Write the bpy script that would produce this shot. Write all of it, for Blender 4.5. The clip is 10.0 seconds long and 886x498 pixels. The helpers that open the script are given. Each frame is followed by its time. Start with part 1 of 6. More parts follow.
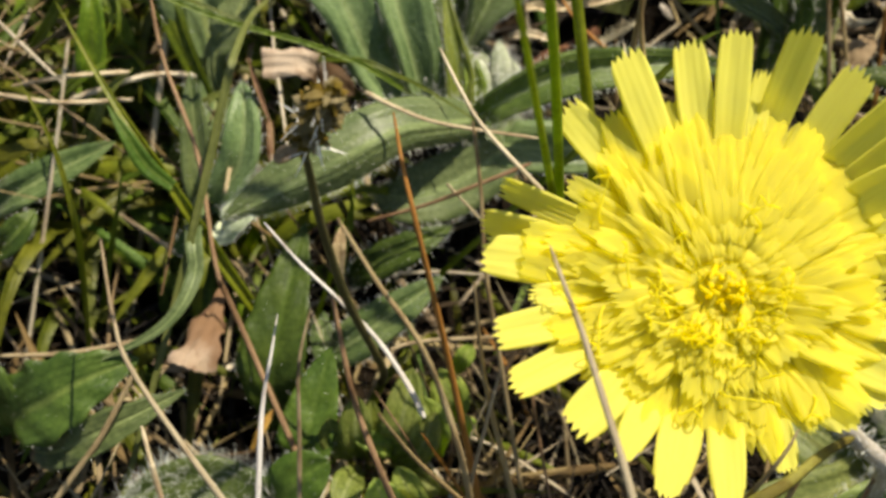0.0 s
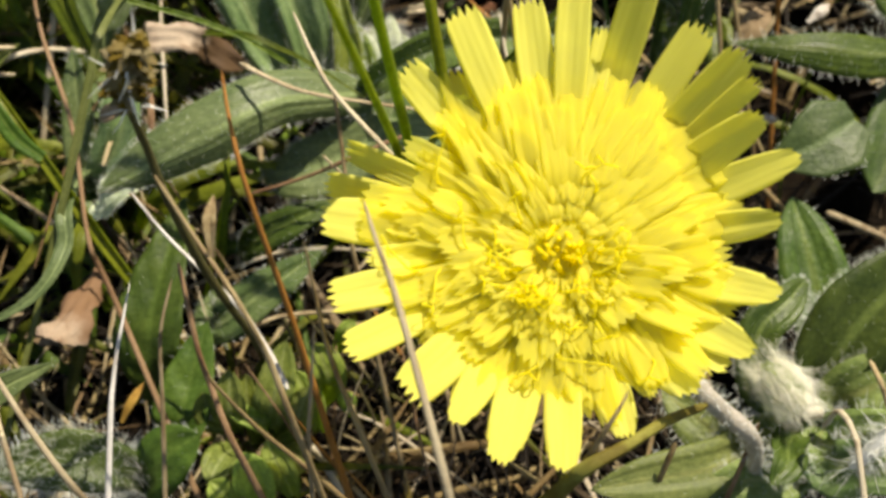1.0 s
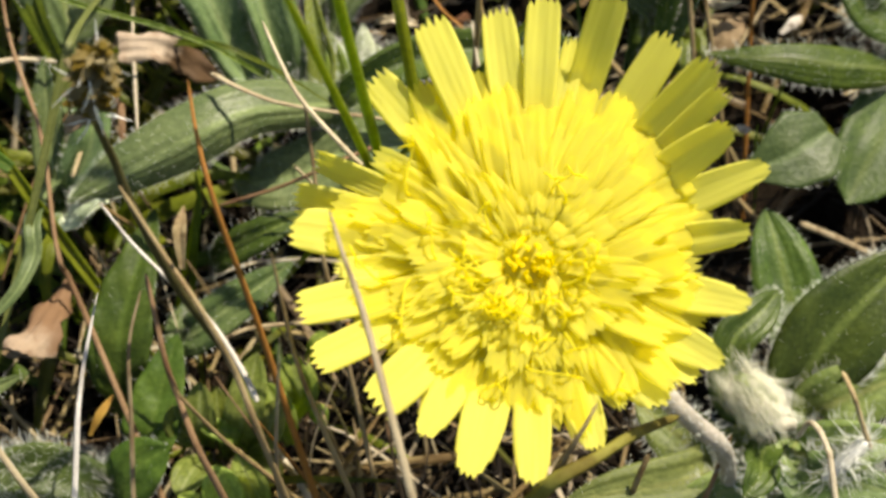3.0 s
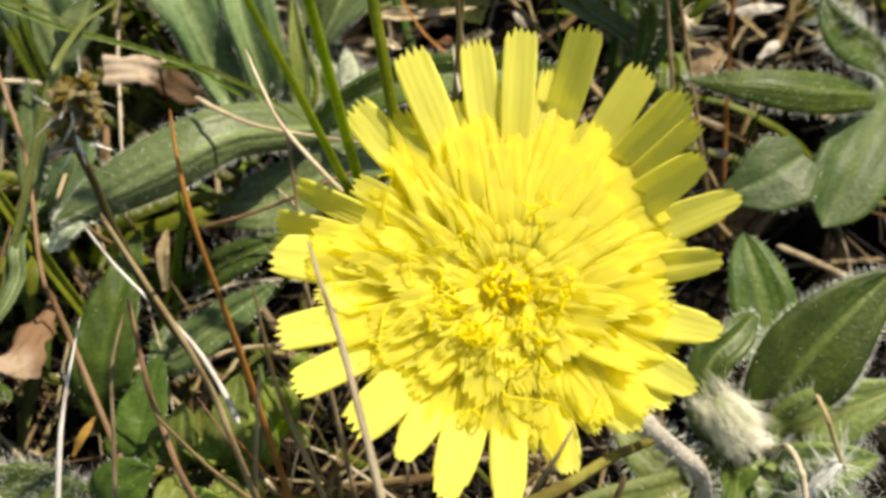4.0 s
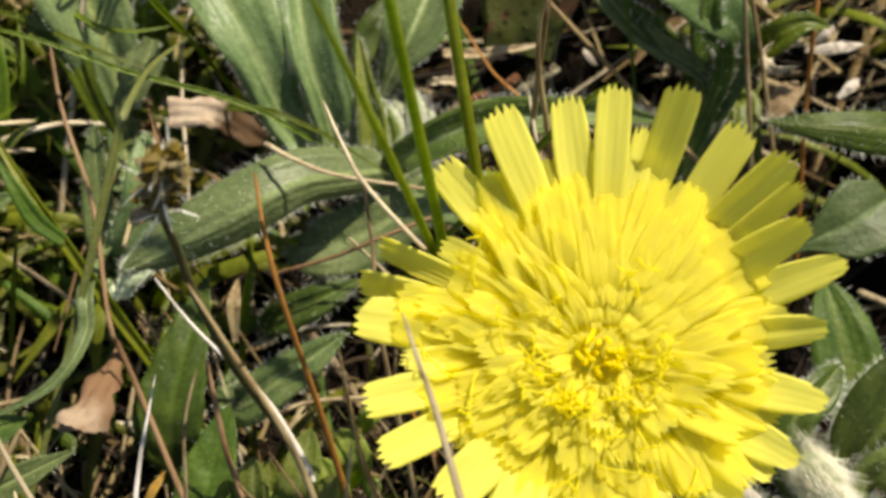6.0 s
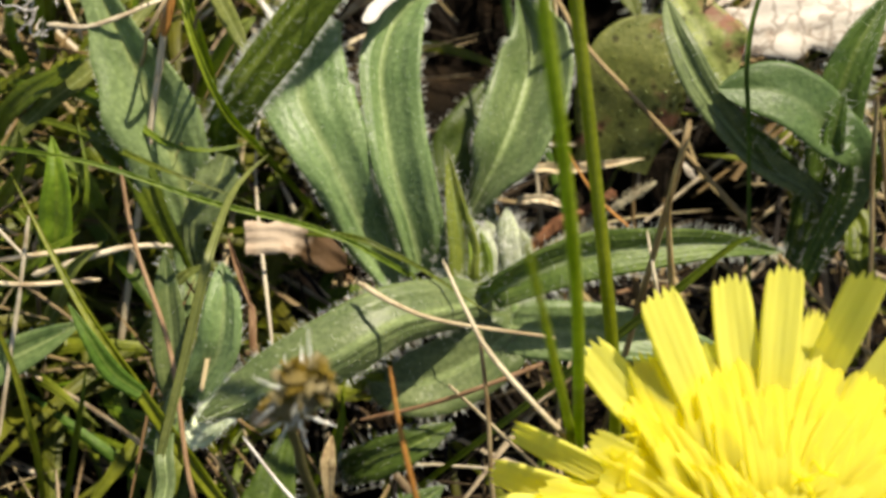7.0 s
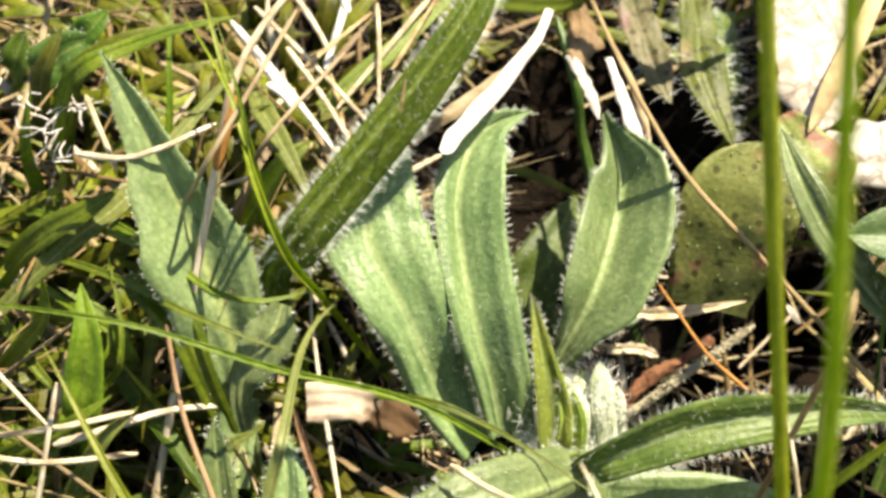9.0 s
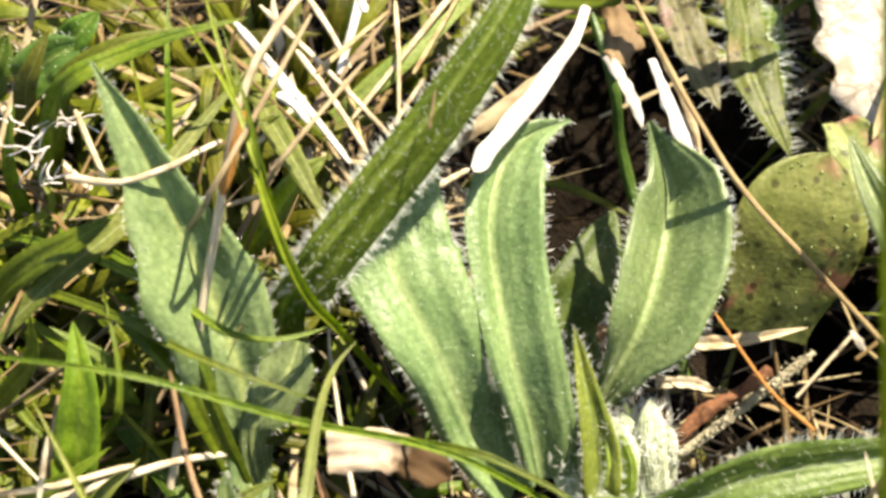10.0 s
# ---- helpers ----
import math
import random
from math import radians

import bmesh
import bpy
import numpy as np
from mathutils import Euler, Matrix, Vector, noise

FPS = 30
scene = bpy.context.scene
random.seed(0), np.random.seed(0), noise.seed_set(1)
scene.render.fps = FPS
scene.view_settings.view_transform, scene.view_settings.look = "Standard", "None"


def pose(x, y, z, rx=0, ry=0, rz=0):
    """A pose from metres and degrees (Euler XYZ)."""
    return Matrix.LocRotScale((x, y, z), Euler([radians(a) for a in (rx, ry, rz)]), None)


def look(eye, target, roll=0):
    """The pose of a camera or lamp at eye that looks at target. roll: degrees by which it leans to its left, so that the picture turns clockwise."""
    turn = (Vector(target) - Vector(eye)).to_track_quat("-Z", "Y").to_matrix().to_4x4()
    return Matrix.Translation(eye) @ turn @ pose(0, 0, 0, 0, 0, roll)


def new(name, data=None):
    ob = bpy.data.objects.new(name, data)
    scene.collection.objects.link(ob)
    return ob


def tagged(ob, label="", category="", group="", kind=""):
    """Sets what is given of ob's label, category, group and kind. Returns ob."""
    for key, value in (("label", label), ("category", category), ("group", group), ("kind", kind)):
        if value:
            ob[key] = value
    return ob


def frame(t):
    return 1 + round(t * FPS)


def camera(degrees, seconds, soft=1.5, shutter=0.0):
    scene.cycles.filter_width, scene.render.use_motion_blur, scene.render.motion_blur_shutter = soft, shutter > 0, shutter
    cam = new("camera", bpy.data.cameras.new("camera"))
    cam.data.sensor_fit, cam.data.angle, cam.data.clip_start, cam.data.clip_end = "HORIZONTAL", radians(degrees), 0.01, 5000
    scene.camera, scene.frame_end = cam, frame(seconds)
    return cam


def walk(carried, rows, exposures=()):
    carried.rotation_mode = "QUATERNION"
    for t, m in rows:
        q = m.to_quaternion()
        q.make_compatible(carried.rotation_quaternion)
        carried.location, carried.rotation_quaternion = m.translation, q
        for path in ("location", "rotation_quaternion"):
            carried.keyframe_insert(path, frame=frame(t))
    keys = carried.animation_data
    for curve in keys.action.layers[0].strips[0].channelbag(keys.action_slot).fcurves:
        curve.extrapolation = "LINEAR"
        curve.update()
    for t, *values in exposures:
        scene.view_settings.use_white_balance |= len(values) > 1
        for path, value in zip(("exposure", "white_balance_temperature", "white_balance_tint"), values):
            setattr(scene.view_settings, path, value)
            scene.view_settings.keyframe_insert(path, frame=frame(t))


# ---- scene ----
cam = camera(42, 10.0, soft=3.2)
cam.data.dof.use_dof = True
cam.data.dof.focus_distance, cam.data.dof.aperture_fstop = 0.074, 52
PATH = [
    (0, (-0.01248, -0.03425, 0.08275), (-0.01260, -0.00547, 0.03010), -0.06),
    (0.5, (-0.00657, -0.03486, 0.08148), (-0.00698, -0.00545, 0.02918), -0.23),
    (1, (-0.00142, -0.03620, 0.08027), (-0.00272, -0.00693, 0.02792), -2.20),
    (1.5, (-0.00018, -0.03510, 0.08034), (-0.00112, -0.00577, 0.02800), -1.89),
    (2, (0.00032, -0.03568, 0.07955), (0.00005, -0.00597, 0.02743), -0.49),
    (2.5, (-0.00001, -0.03587, 0.07954), (-0.00035, -0.00609, 0.02745), -0.61),
    (2.7, (-0.00046, -0.03601, 0.07975), (-0.00104, -0.00626, 0.02765), -0.97),
    (3.8, (-0.00007, -0.03590, 0.07996), (-0.00021, -0.00579, 0.02806), -0.23),
    (4, (0.00029, -0.03549, 0.08130), (0.00023, -0.00536, 0.02941), 0.04),
    (4.5, (0.00046, -0.03507, 0.08176), (0.00008, -0.00488, 0.02991), -0.63),
    (5, (-0.00171, -0.03445, 0.08209), (-0.00254, -0.00422, 0.03026), -1.15),
    (5.2, (-0.00294, -0.03338, 0.08202), (-0.00398, -0.00317, 0.03019), -1.45),
    (6.3, (-0.00442, -0.02913, 0.08064), (-0.00555, 0.00081, 0.02866), -1.75),
    (6.5, (-0.00587, -0.02674, 0.08009), (-0.00698, 0.00330, 0.02817), -1.65),
    (7, (-0.01296, -0.01902, 0.08075), (-0.01288, 0.01099, 0.02879), 0.57),
    (7.5, (-0.01677, -0.01566, 0.08118), (-0.01363, 0.01519, 0.02981), 5.12),
    (8, (-0.02042, -0.01051, 0.08064), (-0.01720, 0.02135, 0.02990), 5.07),
    (8.5, (-0.02234, -0.00729, 0.07767), (-0.01928, 0.02495, 0.02716), 5.01),
    (9, (-0.02271, -0.00713, 0.07497), (-0.01956, 0.02500, 0.02439), 5.35),
    (9.5, (-0.02273, -0.00502, 0.07189), (-0.02001, 0.02665, 0.02101), 4.62),
    (10, (-0.02465, -0.00050, 0.06989), (-0.02116, 0.03073, 0.01878), 5.42),
]
walk(cam, [(t, look(eye, target, roll)) for t, eye, target, roll in PATH],
     exposures=[(0.0, 0.72, 7550, 11), (2.5, 0.84, 7550, 11), (5.2, 0.74, 7550, 11), (6.5, 0.69, 7650, 11), (7.0, 0.94, 7650, 11), (7.5, 1.26, 7750, 11), (8.5, 1.62, 7750, 11), (10.0, 1.83, 7750, 11)])

# ---- sky and sun ----
SUN_AZ, SUN_EL = radians(40), radians(58)   # azimuth from +y towards +x
world = bpy.data.worlds.new("sky")
scene.world = world
world.use_nodes = True
wn, wl = world.node_tree.nodes, world.node_tree.links
sky = wn.new("ShaderNodeTexSky")
sky.sky_type = "NISHITA"
sky.sun_disc = False
sky.sun_elevation, sky.sun_rotation = SUN_EL, SUN_AZ
wl.new(sky.outputs["Color"], wn["Background"].inputs["Color"])
wn["Background"].inputs["Strength"].default_value = 0.084
sun_data = bpy.data.lights.new("sun", "SUN")
sun_data.energy, sun_data.angle, sun_data.color = 5.0, radians(0.53), (1.0, 0.96, 0.88)
sun = new("sun", sun_data)
sun_way = Vector((math.sin(SUN_AZ) * math.cos(SUN_EL), math.cos(SUN_AZ) * math.cos(SUN_EL), math.sin(SUN_EL)))
sun.matrix_world = look(tuple(sun_way * 2), (0, 0, 0))

# ---- materials ----
def material(name):
    m = bpy.data.materials.new(name)
    m.use_nodes = True
    nt = m.node_tree
    return m, nt, nt.nodes, nt.links, nt.nodes["Principled BSDF"]


def ramp(nodes, stops):
    r = nodes.new("ShaderNodeValToRGB")
    e = r.color_ramp.elements
    while len(e) < len(stops):
        e.new(0.5)
    for k, (p, c) in enumerate(stops):
        e[k].position, e[k].color = p, (*c, 1)
    return r


def noise_tex(nodes, links, scale, detail=4.0, source="Object", stretch=(1, 1, 1)):
    tc = nodes.new("ShaderNodeTexCoord")
    mp = nodes.new("ShaderNodeMapping")
    mp.inputs["Scale"].default_value = stretch
    nz = nodes.new("ShaderNodeTexNoise")
    nz.inputs["Scale"].default_value = scale
    nz.inputs["Detail"].default_value = detail
    links.new(tc.outputs[source], mp.inputs["Vector"])
    links.new(mp.outputs["Vector"], nz.inputs["Vector"])
    return nz


def mix(nodes, links, kind, fac, a, b):
    n = nodes.new("ShaderNodeMix")
    n.data_type, n.blend_type = "RGBA", kind
    for socket, value in ((n.inputs[0], fac), (n.inputs[6], a), (n.inputs[7], b)):
        if isinstance(value, bpy.types.NodeSocket):
            links.new(value, socket)
        elif isinstance(value, tuple):
            socket.default_value = (*value, 1)
        else:
            socket.default_value = value
    return n.outputs[2]


def leafy(name, dark, light, rib, through_light=0.3, rough=0.5, veins=7.0, rib_gain=0.7, blotch=None, island=False, fuzz=0.0, drift_by=0.14, net=0.5):
    """Leaf tissue: two scales of mottling, long veins along the blade (uv), a pale midrib, light passing through."""
    m, nt, nodes, links, bsdf = material(name)
    coarse = noise_tex(nodes, links, 420, 3)
    fine = noise_tex(nodes, links, 2600, 4)
    dark, light, rib = (tuple(q * 0.86 for q in tone) for tone in (dark, light, rib))
    col = ramp(nodes, [(0.3, dark), (0.7, light)])
    links.new(coarse.outputs["Fac"], col.inputs["Fac"])
    c = mix(nodes, links, "MULTIPLY", 0.32, col.outputs["Color"], ramp(nodes, [(0.3, (0.4, 0.45, 0.38)), (0.7, (1.35, 1.3, 1.3))]).outputs["Color"])
    links.new(fine.outputs["Fac"], [n for n in nodes if n.type == "VALTORGB"][-1].inputs["Fac"])
    info = nodes.new("ShaderNodeObjectInfo")
    seed = info.outputs["Random"]
    if island:
        geo = nodes.new("ShaderNodeNewGeometry")
        seed = geo.outputs["Random Per Island"]
    hue = nodes.new("ShaderNodeHueSaturation")
    for key, low, high in (("Value", 0.45 if island else 0.75, 1.4 if island else 1.25), ("Hue", 0.472 if island else 0.48, 0.512)):
        rng = nodes.new("ShaderNodeMapRange")
        rng.inputs["To Min"].default_value, rng.inputs["To Max"].default_value = low, high
        links.new(seed, rng.inputs["Value"])
        links.new(rng.outputs["Result"], hue.inputs[key])
    links.new(c, hue.inputs["Color"])
    c = hue.outputs["Color"]
    uv = nodes.new("ShaderNodeUVMap")
    sep = nodes.new("ShaderNodeSeparateXYZ")
    links.new(uv.outputs["UV"], sep.inputs["Vector"])
    # midrib: a narrow band round u = 0.5
    off = nodes.new("ShaderNodeMath"); off.operation = "SUBTRACT"; off.inputs[1].default_value = 0.5
    links.new(sep.outputs["X"], off.inputs[0])
    ab = nodes.new("ShaderNodeMath"); ab.operation = "ABSOLUTE"
    links.new(off.outputs[0], ab.inputs[0])
    band = ramp(nodes, [(0.02, (1, 1, 1)), (0.075, (0, 0, 0))])
    links.new(ab.outputs[0], band.inputs["Fac"])
    scaled = nodes.new("ShaderNodeMath"); scaled.operation = "MULTIPLY"; scaled.inputs[1].default_value = rib_gain
    links.new(band.outputs["Color"], scaled.inputs[0])
    c = mix(nodes, links, "MIX", scaled.outputs[0], c, rib)
    # parallel veins
    wave = nodes.new("ShaderNodeMath"); wave.operation = "MULTIPLY"; wave.inputs[1].default_value = veins * 2 * math.pi
    drift = nodes.new("ShaderNodeMath"); drift.operation = "MULTIPLY_ADD"; drift.inputs[1].default_value = drift_by
    links.new(coarse.outputs["Fac"], drift.inputs[0])
    links.new(sep.outputs["X"], drift.inputs[2])
    links.new(drift.outputs[0], wave.inputs[0])
    sn = nodes.new("ShaderNodeMath"); sn.operation = "SINE"
    links.new(wave.outputs[0], sn.inputs[0])
    vr = ramp(nodes, [(0.55, (0.86, 0.88, 0.86)), (1.0, (1.12, 1.12, 1.08))])
    half = nodes.new("ShaderNodeMath"); half.operation = "MULTIPLY_ADD"; half.inputs[1].default_value = 0.5; half.inputs[2].default_value = 0.5
    links.new(sn.outputs[0], half.inputs[0])
    links.new(half.outputs[0], vr.inputs["Fac"])
    c = mix(nodes, links, "MULTIPLY", 0.3, c, vr.outputs["Color"])
    # side veins that leave the midrib aslant, and a fine net of cells between them
    slant = nodes.new("ShaderNodeMath"); slant.operation = "MULTIPLY_ADD"; slant.inputs[1].default_value = -0.55
    links.new(ab.outputs[0], slant.inputs[0])
    wander = nodes.new("ShaderNodeMath"); wander.operation = "MULTIPLY_ADD"; wander.inputs[1].default_value = 0.12
    links.new(coarse.outputs["Fac"], wander.inputs[0])
    links.new(sep.outputs["Y"], wander.inputs[2])
    links.new(wander.outputs[0], slant.inputs[2])
    rungs = nodes.new("ShaderNodeMath"); rungs.operation = "MULTIPLY"; rungs.inputs[1].default_value = 12 * 2 * math.pi
    links.new(slant.outputs[0], rungs.inputs[0])
    rung = nodes.new("ShaderNodeMath"); rung.operation = "SINE"
    links.new(rungs.outputs[0], rung.inputs[0])
    rr = ramp(nodes, [(0.0, (1, 1, 1)), (0.8, (1, 1, 1)), (0.97, (0.72, 0.78, 0.7))])
    links.new(rung.outputs[0], rr.inputs["Fac"])
    c = mix(nodes, links, "MULTIPLY", net, c, rr.outputs["Color"])
    cells = nodes.new("ShaderNodeTexVoronoi")
    cells.feature = "DISTANCE_TO_EDGE"
    cells.inputs["Scale"].default_value = 1500
    links.new(nodes.new("ShaderNodeTexCoord").outputs["Object"], cells.inputs["Vector"])
    cell = ramp(nodes, [(0.0, (0.66, 0.72, 0.62)), (0.22, (1.06, 1.06, 1.06))])
    links.new(cells.outputs["Distance"], cell.inputs["Fac"])
    c = mix(nodes, links, "MULTIPLY", net, c, cell.outputs["Color"])
    if blotch:
        bz = noise_tex(nodes, links, 330, 5)
        br = ramp(nodes, [(0.57, (0, 0, 0)), (0.68, (1, 1, 1))])
        links.new(bz.outputs["Fac"], br.inputs["Fac"])
        c = mix(nodes, links, "MIX", br.outputs["Color"], c, blotch)
        dots = nodes.new("ShaderNodeTexVoronoi")
        dots.inputs["Scale"].default_value = 900
        links.new(nodes.new("ShaderNodeTexCoord").outputs["Object"], dots.inputs["Vector"])
        dr = ramp(nodes, [(0.2, (0.16, 0.11, 0.07)), (0.32, (1, 1, 1))])
        links.new(dots.outputs["Distance"], dr.inputs["Fac"])
        c = mix(nodes, links, "MULTIPLY", 0.7, c, dr.outputs["Color"])
    links.new(c, bsdf.inputs["Base Color"])
    bsdf.inputs["Roughness"].default_value = rough
    bsdf.inputs["Specular IOR Level"].default_value = 0.3
    bsdf.inputs["Sheen Weight"].default_value = fuzz * 0.4
    bsdf.inputs["Sheen Roughness"].default_value = 0.4
    bump = nodes.new("ShaderNodeBump")
    bump.inputs["Strength"].default_value = 0.4
    bump.inputs["Distance"].default_value = 0.0002
    hhalf = nodes.new("ShaderNodeMath"); hhalf.operation = "MULTIPLY_ADD"; hhalf.inputs[1].default_value = 0.35
    links.new(half.outputs[0], hhalf.inputs[0])
    links.new(fine.outputs["Fac"], hhalf.inputs[2])
    links.new(hhalf.outputs[0], bump.inputs["Height"])
    links.new(bump.outputs["Normal"], bsdf.inputs["Normal"])
    if through_light:
        tr = nodes.new("ShaderNodeBsdfTranslucent")
        warm = mix(nodes, links, "MULTIPLY", 1.0, c, (1.5, 1.6, 0.7))
        links.new(warm, tr.inputs["Color"])
        ms = nodes.new("ShaderNodeMixShader")
        ms.inputs["Fac"].default_value = through_light
        links.new(bsdf.outputs["BSDF"], ms.inputs[1])
        links.new(tr.outputs["BSDF"], ms.inputs[2])
        links.new(ms.outputs["Shader"], nodes["Material Output"].inputs["Surface"])
    return m


def strawy(name, tones, through_light=0.12, rough=0.55, island=True, spots=0.5, end=None, end_from=0.62, cracks=False, weather=0.7):
    """Dead grass and stalks: fibres along the stalk (uv), one tone a piece, brown nodes and stains."""
    m, nt, nodes, links, bsdf = material(name)
    if island:
        seed = nodes.new("ShaderNodeNewGeometry").outputs["Random Per Island"]
    else:
        seed = nodes.new("ShaderNodeObjectInfo").outputs["Random"]
    col = ramp(nodes, [(k / max(1, len(tones) - 1), tuple(0.88 * q for q in t)) for k, t in enumerate(tones)])
    links.new(seed, col.inputs["Fac"])
    fibre = noise_tex(nodes, links, 60, 5, "UV", (6, 0.5, 1))
    fr = ramp(nodes, [(0.3, (0.55, 0.5, 0.45)), (0.7, (1.2, 1.2, 1.2))])
    links.new(fibre.outputs["Fac"], fr.inputs["Fac"])
    c = mix(nodes, links, "MULTIPLY", 0.6, col.outputs["Color"], fr.outputs["Color"])
    if not island:
        # weathered stretches along the piece, bleached and brown by turns
        along_it = noise_tex(nodes, links, 7, 3, "UV", (0.15, 1, 1))
        along_it.noise_dimensions = "4D"
        shift = nodes.new("ShaderNodeMath"); shift.operation = "MULTIPLY"; shift.inputs[1].default_value = 40.0
        links.new(seed, shift.inputs[0])
        links.new(shift.outputs[0], along_it.inputs["W"])
        ar = ramp(nodes, [(0.36, (0.42, 0.31, 0.22)), (0.5, (0.95, 0.92, 0.88)), (0.66, (1.25, 1.27, 1.3))])
        links.new(along_it.outputs["Fac"], ar.inputs["Fac"])
        c = mix(nodes, links, "MULTIPLY", weather, c, ar.outputs["Color"])
    stain = noise_tex(nodes, links, 500, 3)
    sr = ramp(nodes, [(0.52, (1, 1, 1)), (0.7, (0.45, 0.33, 0.24))])
    links.new(stain.outputs["Fac"], sr.inputs["Fac"])
    c = mix(nodes, links, "MULTIPLY", spots, c, sr.outputs["Color"])
    if cracks:
        # dark cracks between curled scraps
        wander = noise_tex(nodes, links, 300, 4)
        cells = nodes.new("ShaderNodeTexVoronoi")
        cells.feature = "DISTANCE_TO_EDGE"
        cells.inputs["Scale"].default_value = 300
        tc = nodes.new("ShaderNodeTexCoord")
        shifted = nodes.new("ShaderNodeMix"); shifted.data_type = "VECTOR"; shifted.inputs[0].default_value = 0.006
        links.new(tc.outputs["Object"], shifted.inputs[4])
        links.new(wander.outputs["Color"], shifted.inputs[5])
        links.new(shifted.outputs[1], cells.inputs["Vector"])
        cr = ramp(nodes, [(0.0, (0.16, 0.10, 0.06)), (0.07, (1, 1, 1))])
        links.new(cells.outputs["Distance"], cr.inputs["Fac"])
        c = mix(nodes, links, "MULTIPLY", 0.6, c, cr.outputs["Color"])
    if end:
        # brown towards the far end of the piece, rot and shade in one tone, with a ragged border
        split = nodes.new("ShaderNodeSeparateXYZ")
        links.new(nodes.new("ShaderNodeUVMap").outputs["UV"], split.inputs["Vector"])
        edge = nodes.new("ShaderNodeMath"); edge.operation = "MULTIPLY_ADD"; edge.inputs[1].default_value = 0.5
        links.new(stain.outputs["Fac"], edge.inputs[0])
        links.new(split.outputs["Y"], edge.inputs[2])
        er = ramp(nodes, [(end_from, (0, 0, 0)), (end_from + 0.17, (1, 1, 1))])
        links.new(edge.outputs[0], er.inputs["Fac"])
        c = mix(nodes, links, "MIX", er.outputs["Color"], c, end)
    links.new(c, bsdf.inputs["Base Color"])
    bsdf.inputs["Roughness"].default_value = rough
    bsdf.inputs["Specular IOR Level"].default_value = 0.2
    bump = nodes.new("ShaderNodeBump")
    bump.inputs["Strength"].default_value = 0.4
    bump.inputs["Distance"].default_value = 0.0001
    links.new(fibre.outputs["Fac"], bump.inputs["Height"])
    links.new(bump.outputs["Normal"], bsdf.inputs["Normal"])
    if through_light:
        tr = nodes.new("ShaderNodeBsdfTranslucent")
        links.new(c, tr.inputs["Color"])
        ms = nodes.new("ShaderNodeMixShader")
        ms.inputs["Fac"].default_value = through_light
        links.new(bsdf.outputs["BSDF"], ms.inputs[1])
        links.new(tr.outputs["BSDF"], ms.inputs[2])
        links.new(ms.outputs["Shader"], nodes["Material Output"].inputs["Surface"])
    return m


GREY_GREEN = leafy("leaf_grey_green", (0.073, 0.125, 0.036), (0.172, 0.230, 0.082), (0.293, 0.357, 0.143), 0.28, 0.5, fuzz=0.3)
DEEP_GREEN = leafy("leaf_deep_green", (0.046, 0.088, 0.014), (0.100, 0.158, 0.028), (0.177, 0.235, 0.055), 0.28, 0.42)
MID_GREEN = leafy("leaf_mid_green", (0.075, 0.148, 0.014), (0.135, 0.227, 0.028), (0.219, 0.296, 0.054), 0.48, 0.45)
STRAP_GREEN = leafy("leaf_strap", (0.105, 0.175, 0.018), (0.185, 0.265, 0.036), (0.27, 0.33, 0.07), 0.48, 0.45)
FRESH_GREEN = leafy("leaf_fresh_green", (0.088, 0.154, 0.008), (0.177, 0.245, 0.018), (0.267, 0.310, 0.040), 0.38, 0.42, 4.0, 0.35)
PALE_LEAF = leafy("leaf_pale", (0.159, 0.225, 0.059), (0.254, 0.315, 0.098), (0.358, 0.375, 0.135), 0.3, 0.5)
LIME_LEAF = leafy("leaf_lime", (0.198, 0.272, 0.050), (0.330, 0.380, 0.108), (0.372, 0.413, 0.165), 0.5, 0.5)
BLADE_GREEN = leafy("grass_green", (0.203, 0.265, 0.014), (0.294, 0.354, 0.032), (0.331, 0.389, 0.058), 0.5, 0.34, 3.0, 0.3, drift_by=0.0, net=0.0)
FORK_LEAF = leafy("leaf_fork", (0.155, 0.215, 0.085), (0.265, 0.335, 0.148), (0.46, 0.52, 0.20), 0.38, 0.45, fuzz=0.15)
BLADE_SAGE = leafy("grass_sage", (0.185, 0.235, 0.06), (0.27, 0.32, 0.10), (0.33, 0.38, 0.14), 0.45, 0.4, 3.0, 0.3, drift_by=0.0, net=0.0)
FELT_GREEN = leafy("leaf_felted", (0.104, 0.160, 0.056), (0.182, 0.244, 0.101), (0.31, 0.385, 0.165), 0.16, 0.42, fuzz=0.15)
DARK_HERB = leafy("leaf_dark_herb", (0.052, 0.108, 0.014), (0.108, 0.180, 0.026), (0.13, 0.20, 0.035), 0.35, 0.5, 2.0, 0.5)
DULL_GREEN = leafy("leaf_dull", (0.046, 0.076, 0.015), (0.088, 0.124, 0.028), (0.13, 0.17, 0.05), 0.25, 0.5, 2.0)
OLIVE_LEAF = leafy("leaf_olive", (0.042, 0.070, 0.007), (0.095, 0.135, 0.014), (0.20, 0.24, 0.08), 0.3, 0.45)
OLIVE_BROAD = leafy("leaf_olive_broad", (0.085, 0.10, 0.008), (0.17, 0.185, 0.02), (0.22, 0.24, 0.05), 0.45, 0.45, 3.0)
ARCH_GREEN = leafy("leaf_arching", (0.095, 0.160, 0.032), (0.180, 0.260, 0.064), (0.36, 0.43, 0.23), 0.34, 0.45)
SPOTTED = leafy("leaf_spotted", (0.18, 0.215, 0.05), (0.31, 0.335, 0.11), (0.25, 0.26, 0.08), 0.35, 0.5, 3.0, 0.3, blotch=(0.25, 0.12, 0.07))
